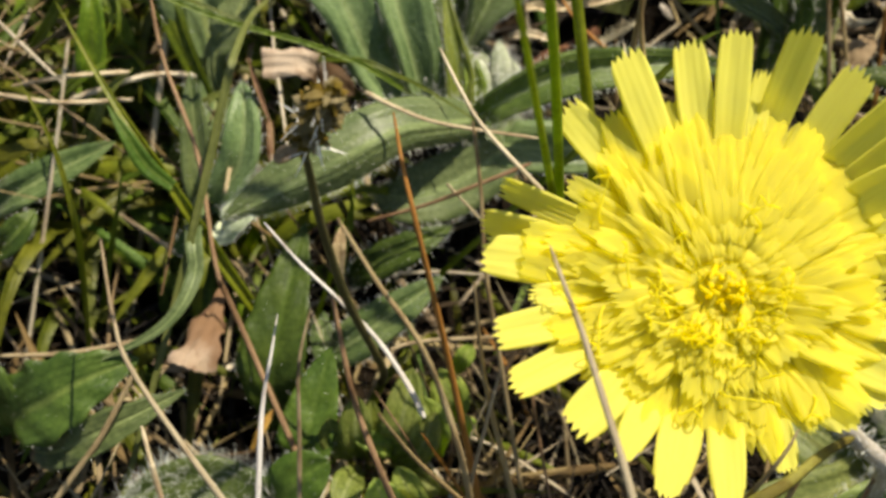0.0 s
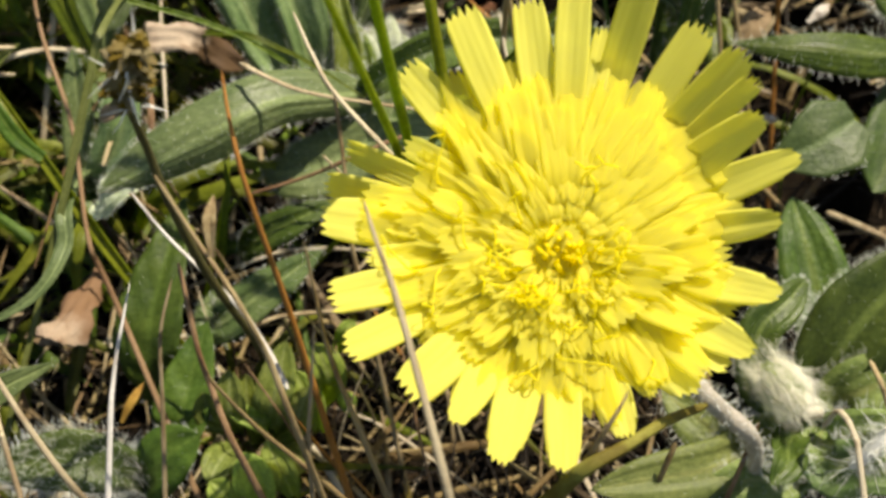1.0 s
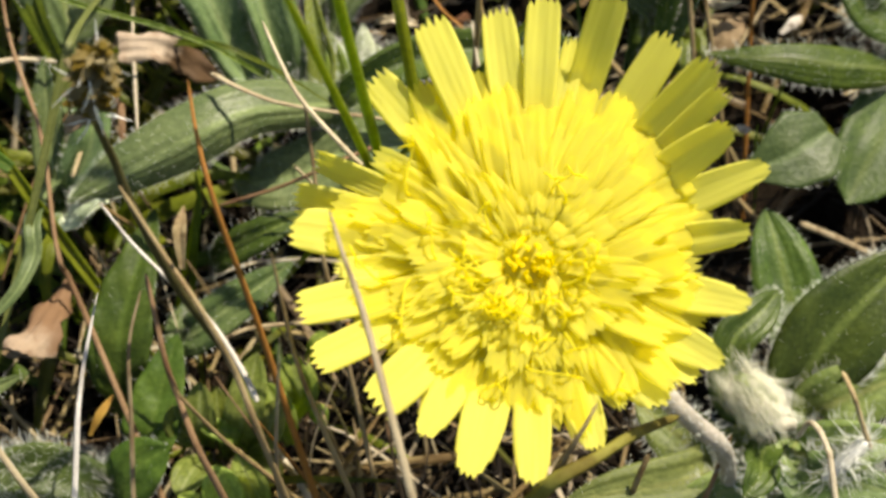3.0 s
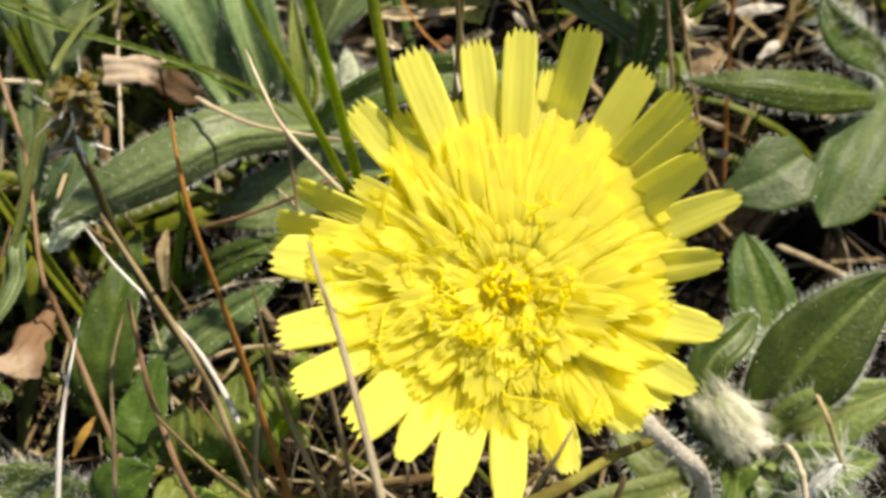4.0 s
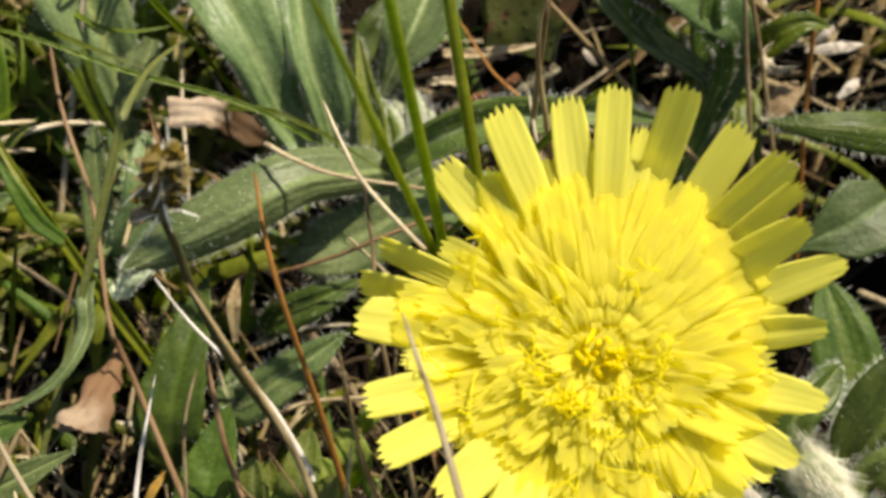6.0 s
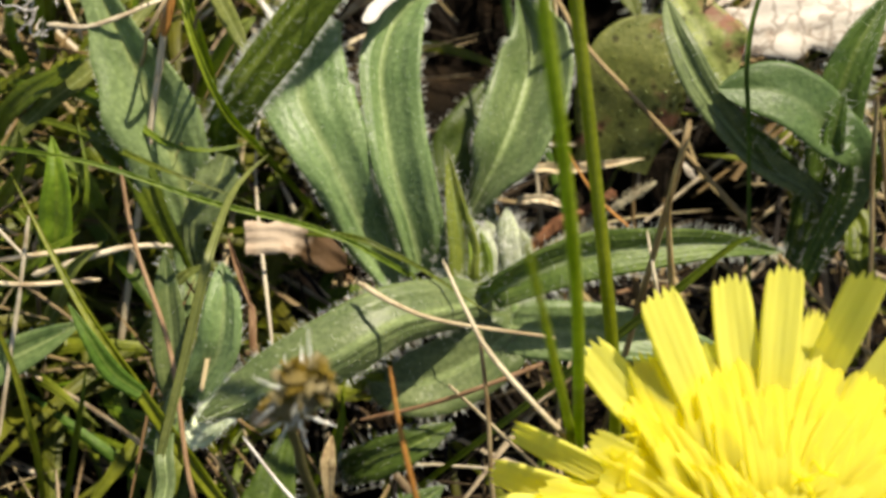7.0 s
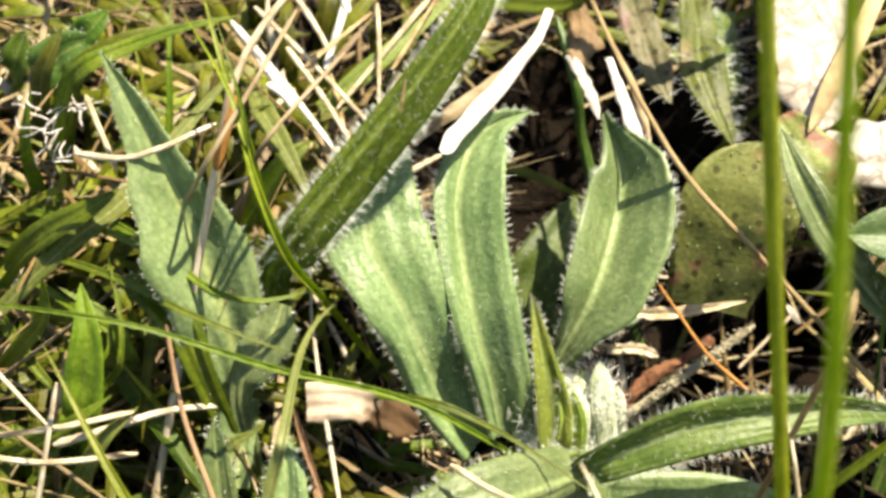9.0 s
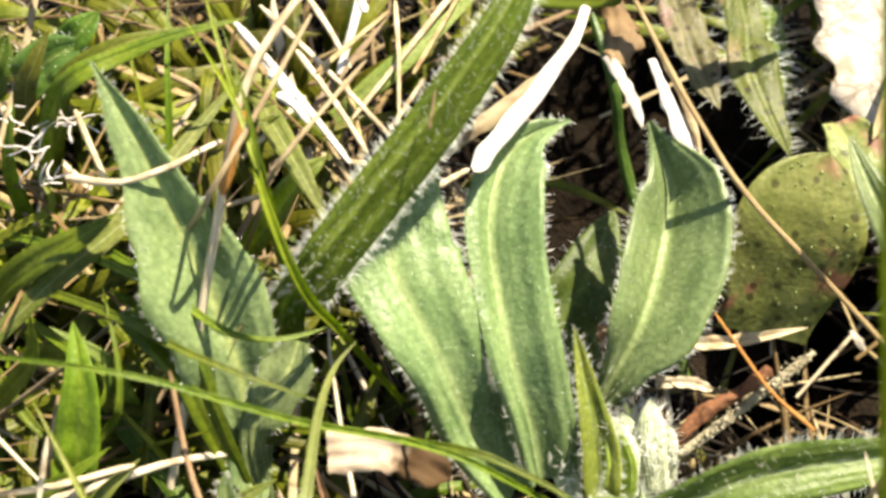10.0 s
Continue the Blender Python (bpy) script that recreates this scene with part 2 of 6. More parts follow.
PINK_SPOTTED = leafy("leaf_pink_spotted", (0.12, 0.12, 0.04), (0.20, 0.175, 0.085), (0.19, 0.17, 0.095), 0.3, 0.5, 3.0, 0.3, blotch=(0.19, 0.09, 0.085))
GREEN_SPOTTED = leafy("leaf_green_spotted", (0.085, 0.125, 0.012), (0.160, 0.205, 0.030), (0.18, 0.22, 0.04), 0.35, 0.5, 3.0, 0.4, blotch=(0.15, 0.12, 0.035))
TURF_GREEN = leafy("turf_green", (0.080, 0.110, 0.008), (0.235, 0.255, 0.023), (0.27, 0.28, 0.04), 0.5, 0.45, 3.0, 0.3, island=True, net=0.0)
STRAW = strawy("dead_grass", [(0.075, 0.045, 0.015), (0.20, 0.135, 0.052), (0.37, 0.295, 0.14), (0.13, 0.078, 0.032), (0.48, 0.41, 0.24), (0.16, 0.098, 0.042), (0.60, 0.54, 0.40)])
# rotting brown taken almost to black: the shade of the gaps is in these tones
SHADE_STRAW = strawy("rotting_grass_shade_toned", [(0.005, 0.0035, 0.002), (0.009, 0.006, 0.003), (0.02, 0.013, 0.006), (0.007, 0.005, 0.003), (0.06, 0.04, 0.018)])
PALE_STRAW = strawy("bleached_straw", [(0.581, 0.484, 0.299), (0.651, 0.590, 0.440), (0.493, 0.378, 0.176)], island=False, spots=0.4)
WHITE_STRAW = strawy("white_straw", [(0.714, 0.697, 0.646), (0.731, 0.714, 0.671)], island=False, spots=0.5, weather=0.38)
TAN_STRAW = strawy("tan_straw", [(0.306, 0.225, 0.108), (0.414, 0.324, 0.171), (0.342, 0.279, 0.171)], island=False, spots=0.4)
GREY_STRAW = strawy("grey_straw", [(0.361, 0.304, 0.190), (0.456, 0.389, 0.266)], island=False, spots=0.5)
ORANGE_STRAW = strawy("orange_straw", [(0.38, 0.16, 0.035), (0.44, 0.21, 0.05)], island=False, spots=0.35, weather=0.25)
OCHRE_LEAF = strawy("ochre_bract", [(0.42, 0.25, 0.045), (0.47, 0.30, 0.07)], 0.2, island=False, spots=0.9, weather=0.3)
BRACT_BROWN = strawy("brown_bract", [(0.20, 0.135, 0.065), (0.23, 0.155, 0.08)], 0.12, island=False, spots=0.9, weather=0.4)
BROWN_LEAF = strawy("brown_dead_leaf", [(0.274, 0.197, 0.107), (0.345, 0.262, 0.161)], 0.15, island=False, spots=0.8, weather=0.25)
# end tone: rotten brown, darkened further for the shade that end lies in
TORN_LEAF = strawy("torn_leaf", [(0.50, 0.40, 0.29), (0.54, 0.44, 0.33)], 0.15, island=False, spots=0.7, end=(0.085, 0.05, 0.024), weather=0.25)
CURLED_LEAF = strawy("curled_leaf", [(0.38, 0.29, 0.20), (0.42, 0.32, 0.23)], 0.15, island=False, spots=0.8, end=(0.19, 0.11, 0.058), end_from=0.48, weather=0.25)
CREAM_LEAF = strawy("cream_dead_leaf", [(0.56, 0.515, 0.43), (0.62, 0.58, 0.51)], 0.15, island=False, spots=0.75, cracks=True, weather=0.25)


def hair_material(name, low, high):
    """Thin pale hairs that let half of the light through."""
    m, nt, nodes, links, bsdf = material(name)
    seed = nodes.new("ShaderNodeNewGeometry").outputs["Random Per Island"]
    col = ramp(nodes, [(0.0, low), (1.0, high)])
    links.new(seed, col.inputs["Fac"])
    links.new(col.outputs["Color"], bsdf.inputs["Base Color"])
    bsdf.inputs["Roughness"].default_value = 0.35
    tr = nodes.new("ShaderNodeBsdfTranslucent")
    links.new(col.outputs["Color"], tr.inputs["Color"])
    ms = nodes.new("ShaderNodeMixShader")
    ms.inputs["Fac"].default_value = 0.5
    links.new(bsdf.outputs["BSDF"], ms.inputs[1])
    links.new(tr.outputs["BSDF"], ms.inputs[2])
    links.new(ms.outputs["Shader"], nodes["Material Output"].inputs["Surface"])
    return m


HAIR = hair_material("leaf_hair", (0.78, 0.80, 0.72), (0.90, 0.92, 0.86))
FELT_WHITE = leafy("white_felt", (0.46, 0.53, 0.33), (0.74, 0.79, 0.60), (0.8, 0.84, 0.7), 0.2, 0.6, fuzz=0.4, net=0.1)
HEART_LEAF = leafy("leaf_heart", (0.20, 0.29, 0.045), (0.32, 0.41, 0.085), (0.33, 0.41, 0.15), 0.42, 0.45)
SILK = hair_material("silky_hair", (0.88, 0.86, 0.72), (0.95, 0.94, 0.85))
WOOL = hair_material("white_wool", (0.86, 0.86, 0.80), (0.93, 0.93, 0.90))
SEED_BROWN = strawy("seed_scale", [(0.20, 0.135, 0.015), (0.30, 0.21, 0.025), (0.40, 0.35, 0.20), (0.25, 0.18, 0.02)], 0.5, island=False, spots=0.4, weather=0.25)
DARK_STEM = strawy("dark_stem", [(0.09, 0.085, 0.03), (0.13, 0.11, 0.05)], 0.05, island=False, spots=0.3, weather=0.25)
RED_STEM = strawy("red_stem", [(0.255, 0.153, 0.085), (0.323, 0.212, 0.119)], 0.1, island=False, spots=0.3)
STALK = leafy("stalk_grey", (0.44, 0.40, 0.32), (0.60, 0.55, 0.47), (0.52, 0.47, 0.4), 0.15, 0.5, 2.0, 0.1, net=0.1)
OLIVE_BLADE = strawy("olive_blade", [(0.21, 0.21, 0.04), (0.26, 0.25, 0.05)], 0.2, island=False, spots=0.6)
LICHEN = strawy("lichen_crust", [(0.336, 0.304, 0.192), (0.496, 0.464, 0.352), (0.240, 0.208, 0.112)], 0.05, 0.8, spots=0.5)
# lime leaf brightened: direct sun on the seedlings is put into the colour
YOUNG_SUNLIT = leafy("leaf_young_sunlit", (0.30, 0.40, 0.07), (0.42, 0.50, 0.12), (0.5, 0.55, 0.2), 0.5, 0.5)
SMOOTH_LEAF = leafy("leaf_smooth", (0.070, 0.128, 0.038), (0.112, 0.172, 0.058), (0.21, 0.28, 0.12), 0.26, 0.45, 1.0, 0.5)
BUD = leafy("bud_felt", (0.29, 0.36, 0.12), (0.43, 0.49, 0.21), (0.55, 0.57, 0.32), 0.45, 0.6, fuzz=0.3)
BARK = strawy("twig_bark", [(0.17, 0.075, 0.035), (0.20, 0.095, 0.045)], 0.0, 0.8, island=False, spots=0.9, cracks=True, weather=0.25)


def petal_material(name, low, high, through_light, thin=0.0):
    m, nt, nodes, links, bsdf = material(name)
    uv = nodes.new("ShaderNodeUVMap")
    sep = nodes.new("ShaderNodeSeparateXYZ")
    links.new(uv.outputs["UV"], sep.inputs["Vector"])
    blend = ramp(nodes, [(0.0, low), (0.7, high)])
    links.new(sep.outputs["Y"], blend.inputs["Fac"])
    streak = noise_tex(nodes, links, 9, 4, "UV", (3, 0.4, 1))
    sr = ramp(nodes, [(0.3, (0.88, 0.84, 0.6)), (0.7, (1.04, 1.04, 1.04))])
    links.new(streak.outputs["Fac"], sr.inputs["Fac"])
    c = mix(nodes, links, "MULTIPLY", 0.4, blend.outputs["Color"], sr.outputs["Color"])
    links.new(c, bsdf.inputs["Base Color"])
    bsdf.inputs["Roughness"].default_value = 0.6
    bsdf.inputs["Specular IOR Level"].default_value = 0.12
    wave = nodes.new("ShaderNodeMath"); wave.operation = "MULTIPLY"; wave.inputs[1].default_value = 5 * 2 * math.pi
    links.new(sep.outputs["X"], wave.inputs[0])
    sn = nodes.new("ShaderNodeMath"); sn.operation = "SINE"
    links.new(wave.outputs[0], sn.inputs[0])
    bump = nodes.new("ShaderNodeBump")
    bump.inputs["Strength"].default_value = 0.12
    bump.inputs["Distance"].default_value = 0.00008
    links.new(sn.outputs[0], bump.inputs["Height"])
    links.new(bump.outputs["Normal"], bsdf.inputs["Normal"])
    tr = nodes.new("ShaderNodeBsdfTranslucent")
    links.new(mix(nodes, links, "MULTIPLY", 1.0, c, (1.0, 0.965, 0.42)), tr.inputs["Color"])
    ms = nodes.new("ShaderNodeMixShader")
    ms.inputs["Fac"].default_value = through_light
    links.new(bsdf.outputs["BSDF"], ms.inputs[1])
    links.new(tr.outputs["BSDF"], ms.inputs[2])
    out = ms.outputs["Shader"]
    if thin:
        # tissue so thin that part of the light goes straight through, tinted
        clear = nodes.new("ShaderNodeBsdfTransparent")
        clear.inputs["Color"].default_value = (1.0, 0.965, 0.34, 1)
        both = nodes.new("ShaderNodeMixShader")
        both.inputs["Fac"].default_value = thin
        links.new(out, both.inputs[1])
        links.new(clear.outputs["BSDF"], both.inputs[2])
        out = both.outputs["Shader"]
    links.new(out, nodes["Material Output"].inputs["Surface"])
    return m


PETAL = petal_material("petal_yellow", (0.95, 0.90, 0.05), (0.96, 0.945, 0.24), 0.52, 0.25)
FLORET = petal_material("floret_yellow", (0.96, 0.92, 0.045), (0.968, 0.955, 0.24), 0.55, 0.6)
GOLD = petal_material("young_floret_gold", (0.95, 0.84, 0.015), (0.96, 0.89, 0.06), 0.6, 0.35)
STYLE = petal_material("style_yellow", (0.96, 0.89, 0.03), (0.965, 0.93, 0.13), 0.55, 0.45)


def soil_material():
    m, nt, nodes, links, bsdf = material("shade_toned_soil")
    a = noise_tex(nodes, links, 260, 6)
    b = noise_tex(nodes, links, 2200, 4)
    # darker than wet humus: deep shade of the hollows is put into the soil colour
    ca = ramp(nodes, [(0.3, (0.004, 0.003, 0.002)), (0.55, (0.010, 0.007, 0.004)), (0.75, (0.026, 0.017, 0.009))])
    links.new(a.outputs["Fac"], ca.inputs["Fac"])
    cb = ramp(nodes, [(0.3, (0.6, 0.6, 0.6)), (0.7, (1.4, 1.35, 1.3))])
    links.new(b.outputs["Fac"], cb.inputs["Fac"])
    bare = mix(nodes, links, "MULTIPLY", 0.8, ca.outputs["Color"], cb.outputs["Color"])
    # further off the soil is hidden by short turf, green and straw-coloured by patches
    grass_tone = ramp(nodes, [(0.35, (0.05, 0.065, 0.012)), (0.5, (0.09, 0.10, 0.025)), (0.65, (0.17, 0.13, 0.06))])
    links.new(noise_tex(nodes, links, 22, 8).outputs["Fac"], grass_tone.inputs["Fac"])
    far = nodes.new("ShaderNodeVectorMath"); far.operation = "LENGTH"
    links.new(nodes.new("ShaderNodeTexCoord").outputs["Object"], far.inputs[0])
    cover = ramp(nodes, [(0.15, (0, 0, 0)), (0.24, (1, 1, 1))])
    links.new(far.outputs["Value"], cover.inputs["Fac"])
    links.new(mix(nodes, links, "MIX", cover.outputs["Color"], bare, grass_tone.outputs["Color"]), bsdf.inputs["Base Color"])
    bsdf.inputs["Roughness"].default_value = 0.95
    bsdf.inputs["Specular IOR Level"].default_value = 0.08
    bump = nodes.new("ShaderNodeBump")
    bump.inputs["Distance"].default_value = 0.0006
    links.new(b.outputs["Fac"], bump.inputs["Height"])
    links.new(bump.outputs["Normal"], bsdf.inputs["Normal"])
    return m


SOIL = soil_material()

# ---- mesh tools: all lengths below are millimetres ----
MM = 0.001
rnd = random.Random(11)


class Shape:
    """Vertices, faces and uvs of one mesh in world millimetres."""

    def __init__(self):
        self.v, self.f, self.uv = [], [], []

    def grid(self, rows, uvs, loop=False):
        """rows of points, joined to a sheet (a closed ring per row with loop)."""
        base, n = len(self.v), len(rows[0])
        for r in rows:
            self.v.extend(tuple(p) for p in r)
        for i in range(len(rows) - 1):
            for j in range(n if loop else n - 1):
                k = (j + 1) % n
                self.f.append((base + i * n + j, base + i * n + k, base + (i + 1) * n + k, base + (i + 1) * n + j))
                u2 = uvs[i][j + 1] if j + 1 < len(uvs[i]) else uvs[i][0]
                u3 = uvs[i + 1][j + 1] if j + 1 < len(uvs[i + 1]) else uvs[i + 1][0]
                self.uv.extend((uvs[i][j], u2, u3, uvs[i + 1][j]))

    def fan(self, ring, uv=(0.5, 0.0)):
        base = len(self.v)
        self.v.extend(tuple(p) for p in ring)
        self.f.append(tuple(range(base, base + len(ring))))
        self.uv.extend([uv] * len(ring))


def spine(points, n):
    """n points on a smooth curve through the given ones, evenly by parameter."""
    p = [Vector(q) for q in points]
    p = [2 * p[0] - p[1], *p, 2 * p[-1] - p[-2]]
    out = []
    for k in range(n):
        s = k / (n - 1) * (len(p) - 3)
        i = min(int(s), len(p) - 4)
        t = s - i
        a, b, c, d = p[i:i + 4]
        out.append(0.5 * (2 * b + (c - a) * t + (2 * a - 5 * b + 4 * c - d) * t * t + (3 * b - a - 3 * c + d) * t ** 3))
    return out


def tangents(c):
    n = len(c)
    return [(c[min(i + 1, n - 1)] - c[max(i - 1, 0)]).normalized() for i in range(n)]


FACE = (0.0, -0.35, 1.0)


def frames(c, face, twist=(0.0, 0.0)):
    """For each point of a curve: the way along, the way across and the way out of the upper face."""
    out, n = [], len(c)
    for i, t in enumerate(tangents(c)):
        s = t.cross(Vector(face))
        s = s.normalized() if s.length > 1e-4 else Vector((1, 0, 0))
        a = radians(twist[0] + (twist[1] - twist[0]) * i / (n - 1))
        up = s.cross(t).normalized()
        s = s * math.cos(a) + up * math.sin(a)
        out.append((t, s, s.cross(t).normalized()))
    return out


def taper(v, root, belly, tip):
    """Half width of a leaf along its length, 1 at the widest: root width, place of the belly, sharpness of the tip."""
    if v < belly:
        x = v / belly
        return root + (1 - root) * (x * x * (3 - 2 * x))
    x = (v - belly) / (1 - belly)
    return max(0.0, 1 - x ** tip) ** 0.8


def along(values, v):
    """Value at v of a list given in even steps from 0 to 1, eased between them."""
    x = v * (len(values) - 1)
    i = min(int(x), len(values) - 2)
    f = x - i
    f = 0.5 * f + 0.5 * f * f * (3 - 2 * f)
    return values[i] * (1 - f) + values[i + 1] * f


def blade(shape, points, width, face=FACE, fold=18, root=0.45, belly=0.5, tip=2.0, thick=0.22, wave=0.0, teeth=0.0,
          twist=(0, 0), n=26, m=12, curl=0.0, seed=0.0, ragged=0.0, ribs=0.0, pinnate=0.0, groove=0.10, profile=None, split=0.5, halves=None):
    """A leaf with thickness along a curve. fold: degrees by which the halves rise (halves: each by its own); wave: waviness of the margin in mm;
    halves take their angles from root to tip; profile: relative widths from root to tip in even steps; split: the share of the width on one side of the midrib."""
    c = spine(points, n)
    fr = frames(c, face, twist)
    top, low, uvs = [], [], []
    for i in range(n):
        v = i / (n - 1)
        t, s, up = fr[i]
        hw = width / 2 * max(along(profile, v) if profile else taper(v, root, belly, tip), 0.015)
        ra, rb = [], []
        ua = []
        for j in range(m + 1):
            u = -1 + 2 * j / m
            w = hw * u * 2 * (1 - split if u > 0 else split)
            if abs(u) > 0.9:
                w *= 1 + teeth * (0.5 + 0.5 * math.sin(v * 38 + seed + u)) + ragged * (noise.noise(Vector((v * 9, u * 3, seed))))
            a = radians(along(halves[1] if u > 0 else halves[0], v) if halves else fold)
            lift = abs(w) * math.sin(a) + curl * u * u * hw
            lift += wave * abs(u) ** 1.5 * math.sin(v * 13 + seed + (1.3 if u > 0 else 0.0)) * min(1, hw)
            lift -= groove * math.exp(-(u * 7) ** 2) * min(1.0, hw)
            lift += ribs * math.cos(u * 9.5 + 0.8 * math.sin(v * 5 + seed)) * min(1.0, hw * 0.6) * (1 - 0.6 * v)
            lift += pinnate * math.sin(v * 40 - abs(u) * 7) * abs(u) ** 0.5 * min(1.0, hw * 0.5)
            lift += 0.10 * noise.noise(Vector((u * 2.2 + seed, v * 7, 1.7))) * min(1.5, hw)
            p = c[i] + s * (w * math.cos(a)) + up * lift
            ra.append(p)
            rb.append(p - up * thick * (1 - 0.75 * u * u) * max(0.25, min(1, hw)))
            ua.append((0.5 + 0.5 * u, v))
        top.append(ra), low.append(rb), uvs.append(ua)
    rings = [a + b[::-1] for a, b in zip(top, low)]
    ruv = [u + u[::-1] for u in uvs]
    shape.grid(rings, ruv, loop=True)
    shape.fan(rings[0][::-1])
    shape.fan(rings[-1])
    return top, fr


def tube(shape, points, r0, r1, n=14, k=6, flat=1.0, face=FACE, bulge=None, seed=0.0, rough=0.0):
    """A stalk with a round or flattened section, from radius r0 to r1; bulge: (place, size) of a node on it."""
    c = spine(points, n)
    fr = frames(c, face)
    rings, uvs = [], []
    for i in range(n):
        v = i / (n - 1)
        r = (r0 + (r1 - r0) * v) * (0.45 if i in (0, n - 1) else 1)
        r *= 1 + 0.10 * noise.noise(Vector((v * 8, seed, 0.3)))
        if bulge:
            r *= 1 + bulge[1] * math.exp(-((v - bulge[0]) * 28) ** 2)
        t, s, up = fr[i]
        ring = []
        for j in range(k):
            a = 2 * math.pi * j / k
            q = r * (1 + rough * noise.noise(Vector((v * 13, math.cos(a) * 2.2, math.sin(a) * 2.2 + seed))))
            ring.append(c[i] + s * (math.cos(a) * q) + up * (math.sin(a) * q * flat))
        rings.append(ring)
        uvs.append([(j / k, v) for j in range(k)])
    shape.grid(rings, uvs, loop=True)
    shape.fan(rings[0][::-1])
    shape.fan(rings[-1])
    return c


def hair(shape, p, way, length, r=0.035, bend=(0, 0, 0)):
    """One three-sided hair from p along way, bent a little."""
    way = Vector(way).normalized()
    a = way.orthogonal().normalized()
    b = way.cross(a)
    mid = p + way * length * 0.55 + Vector(bend) * length * 0.15
    end = p + way * length + Vector(bend) * length * 0.45
    rings = []
    for q, rr in ((p, r), (mid, r * 0.75), (end, r * 0.2)):
        rings.append([q + a * rr * math.cos(x) + b * rr * math.sin(x) for x in (0.0, 2.094, 4.189)])
    shape.grid(rings, [[(0, 0), (0.5, 0), (1, 0)], [(0, 0.5), (0.5, 0.5), (1, 0.5)], [(0, 1), (0.5, 1), (1, 1)]], loop=True)


def finish(name, shape, mat, origin, parent=None):
    me = bpy.data.meshes.new(name)
    o = Vector(origin)
    me.from_pydata([tuple((Vector(p) - o) * MM) for p in shape.v], [], shape.f)
    layer = me.uv_layers.new(name="UVMap")
    layer.data.foreach_set("uv", [x for q in shape.uv for x in q])
    me.polygons.foreach_set("use_smooth", [mat not in (HAIR, WOOL, SILK)] * len(me.polygons))
    me.materials.append(mat)
    me.update()
    ob = new(name, me)
    if parent is None:
        ob.location = o * MM
    else:
        ob.parent = parent
    return ob


ORIGIN = {}


def plant(name, at, label, category, group=""):
    """A thing of several parts: an Empty at its root."""
    ob = new(name)
    ob.empty_display_size = 0.005
    ob.location = Vector(at) * MM
    ORIGIN[ob] = Vector(at)
    return tagged(ob, label, category, group)


def part(name, shape, mat, parent, label=""):
    """One mesh under a thing or under one of its parts."""
    ob = finish(name, shape, mat, ORIGIN[parent], parent)
    ORIGIN[ob] = ORIGIN[parent]
    return tagged(ob, label)


def thing(name, shape, mat, at, label, category, group=""):
    ob = finish(name, shape, mat, at)
    ORIGIN[ob] = Vector(at)
    return tagged(ob, label, category, group)


def leaf_hairs(top, fr, parent, edge=90, face=90, length=1.0):
    """Hairs on the margin and the upper face of a leaf, as one part."""
    h = Shape()
    n, m = len(top), len(top[0])
    length *= 0.62
    for k in range(int(edge * 2.2)):
        i = rnd.randrange(1, n - 1)
        side = rnd.choice((0, m - 1))
        f = rnd.random()
        p = top[i][side].lerp(top[i + 1][side], f)
        t, s, up = fr[i]
        out = s * (1 if side else -1) + up * rnd.uniform(-0.2, 0.8) + t * rnd.uniform(-0.1, 0.6)
        hair(h, p, out, length * rnd.uniform(0.4, 1.3), 0.016, (rnd.uniform(-1, 1), rnd.uniform(-1, 1), rnd.uniform(-0.6, 0.4)))
    for k in range(int(face * 2.2)):
        i = rnd.randrange(0, n - 1)
        j = rnd.randrange(0, m - 1)
        p = top[i][j].lerp(top[i + 1][j + 1], rnd.random())
        t, s, up = fr[i]
        out = up + s * rnd.uniform(-0.5, 0.5) + t * rnd.uniform(-0.2, 0.7)
        hair(h, p, out, length * rnd.uniform(0.35, 1.0), 0.012, (rnd.uniform(-1, 1), rnd.uniform(-1, 1), 0))
    return part("hairs", h, HAIR, parent, "fine pale hairs")


def leaf(parent, points, width, mat, label="", hairs=(0, 0), hair_length=1.0, **kw):
    """One leaf of a plant, with its hairs."""
    sh = Shape()
    kw.setdefault("seed", rnd.random() * 9)
    kw.setdefault("ribs", 0.17 if mat is FELT_GREEN else 0.2)
    kw.setdefault("groove", 0.38 if mat is FELT_GREEN else 0.15)
    top, fr = blade(sh, points, width, **kw)
    ob = part("leaf", sh, mat, parent, label)
    if hairs[0] or hairs[1]:
        leaf_hairs(top, fr, ob, hairs[0], hairs[1], hair_length)
    return ob


def rooted(points):
    """The points of a stalk with its foot added, in the soil where it leads to."""
    p, q = Vector(points[-1]), Vector(points[-2])
    d = (p - q).normalized()
    drop = p.z - ground(p.x, p.y) + 0.8
    if drop < 0.8:
        return points
    flat = Vector((d.x, d.y, 0)) / max(0.35, -d.z)
    if flat.length > 1.6:
        flat *= 1.6 / flat.length
    e = p + flat * drop
    return [*points, (e.x, e.y, ground(e.x, e.y) - 0.8)]


def stalk(name, points, r0, r1, mat, label, category="straw", group="dry straws", flat=0.6, root=True, **kw):
    """A single stem or straw: points from the tip to the foot."""
    pts = rooted(points) if root else points
    if name == "dry_straw":
        r0, r1 = r0 * 0.7, r1 * 0.68
    sh = Shape()
    tube(sh, pts, r0, r1, n=max(12, 5 * len(pts)), flat=flat, seed=rnd.random() * 9, **kw)
    return thing(name, sh, mat, pts[-1], label, category, group)


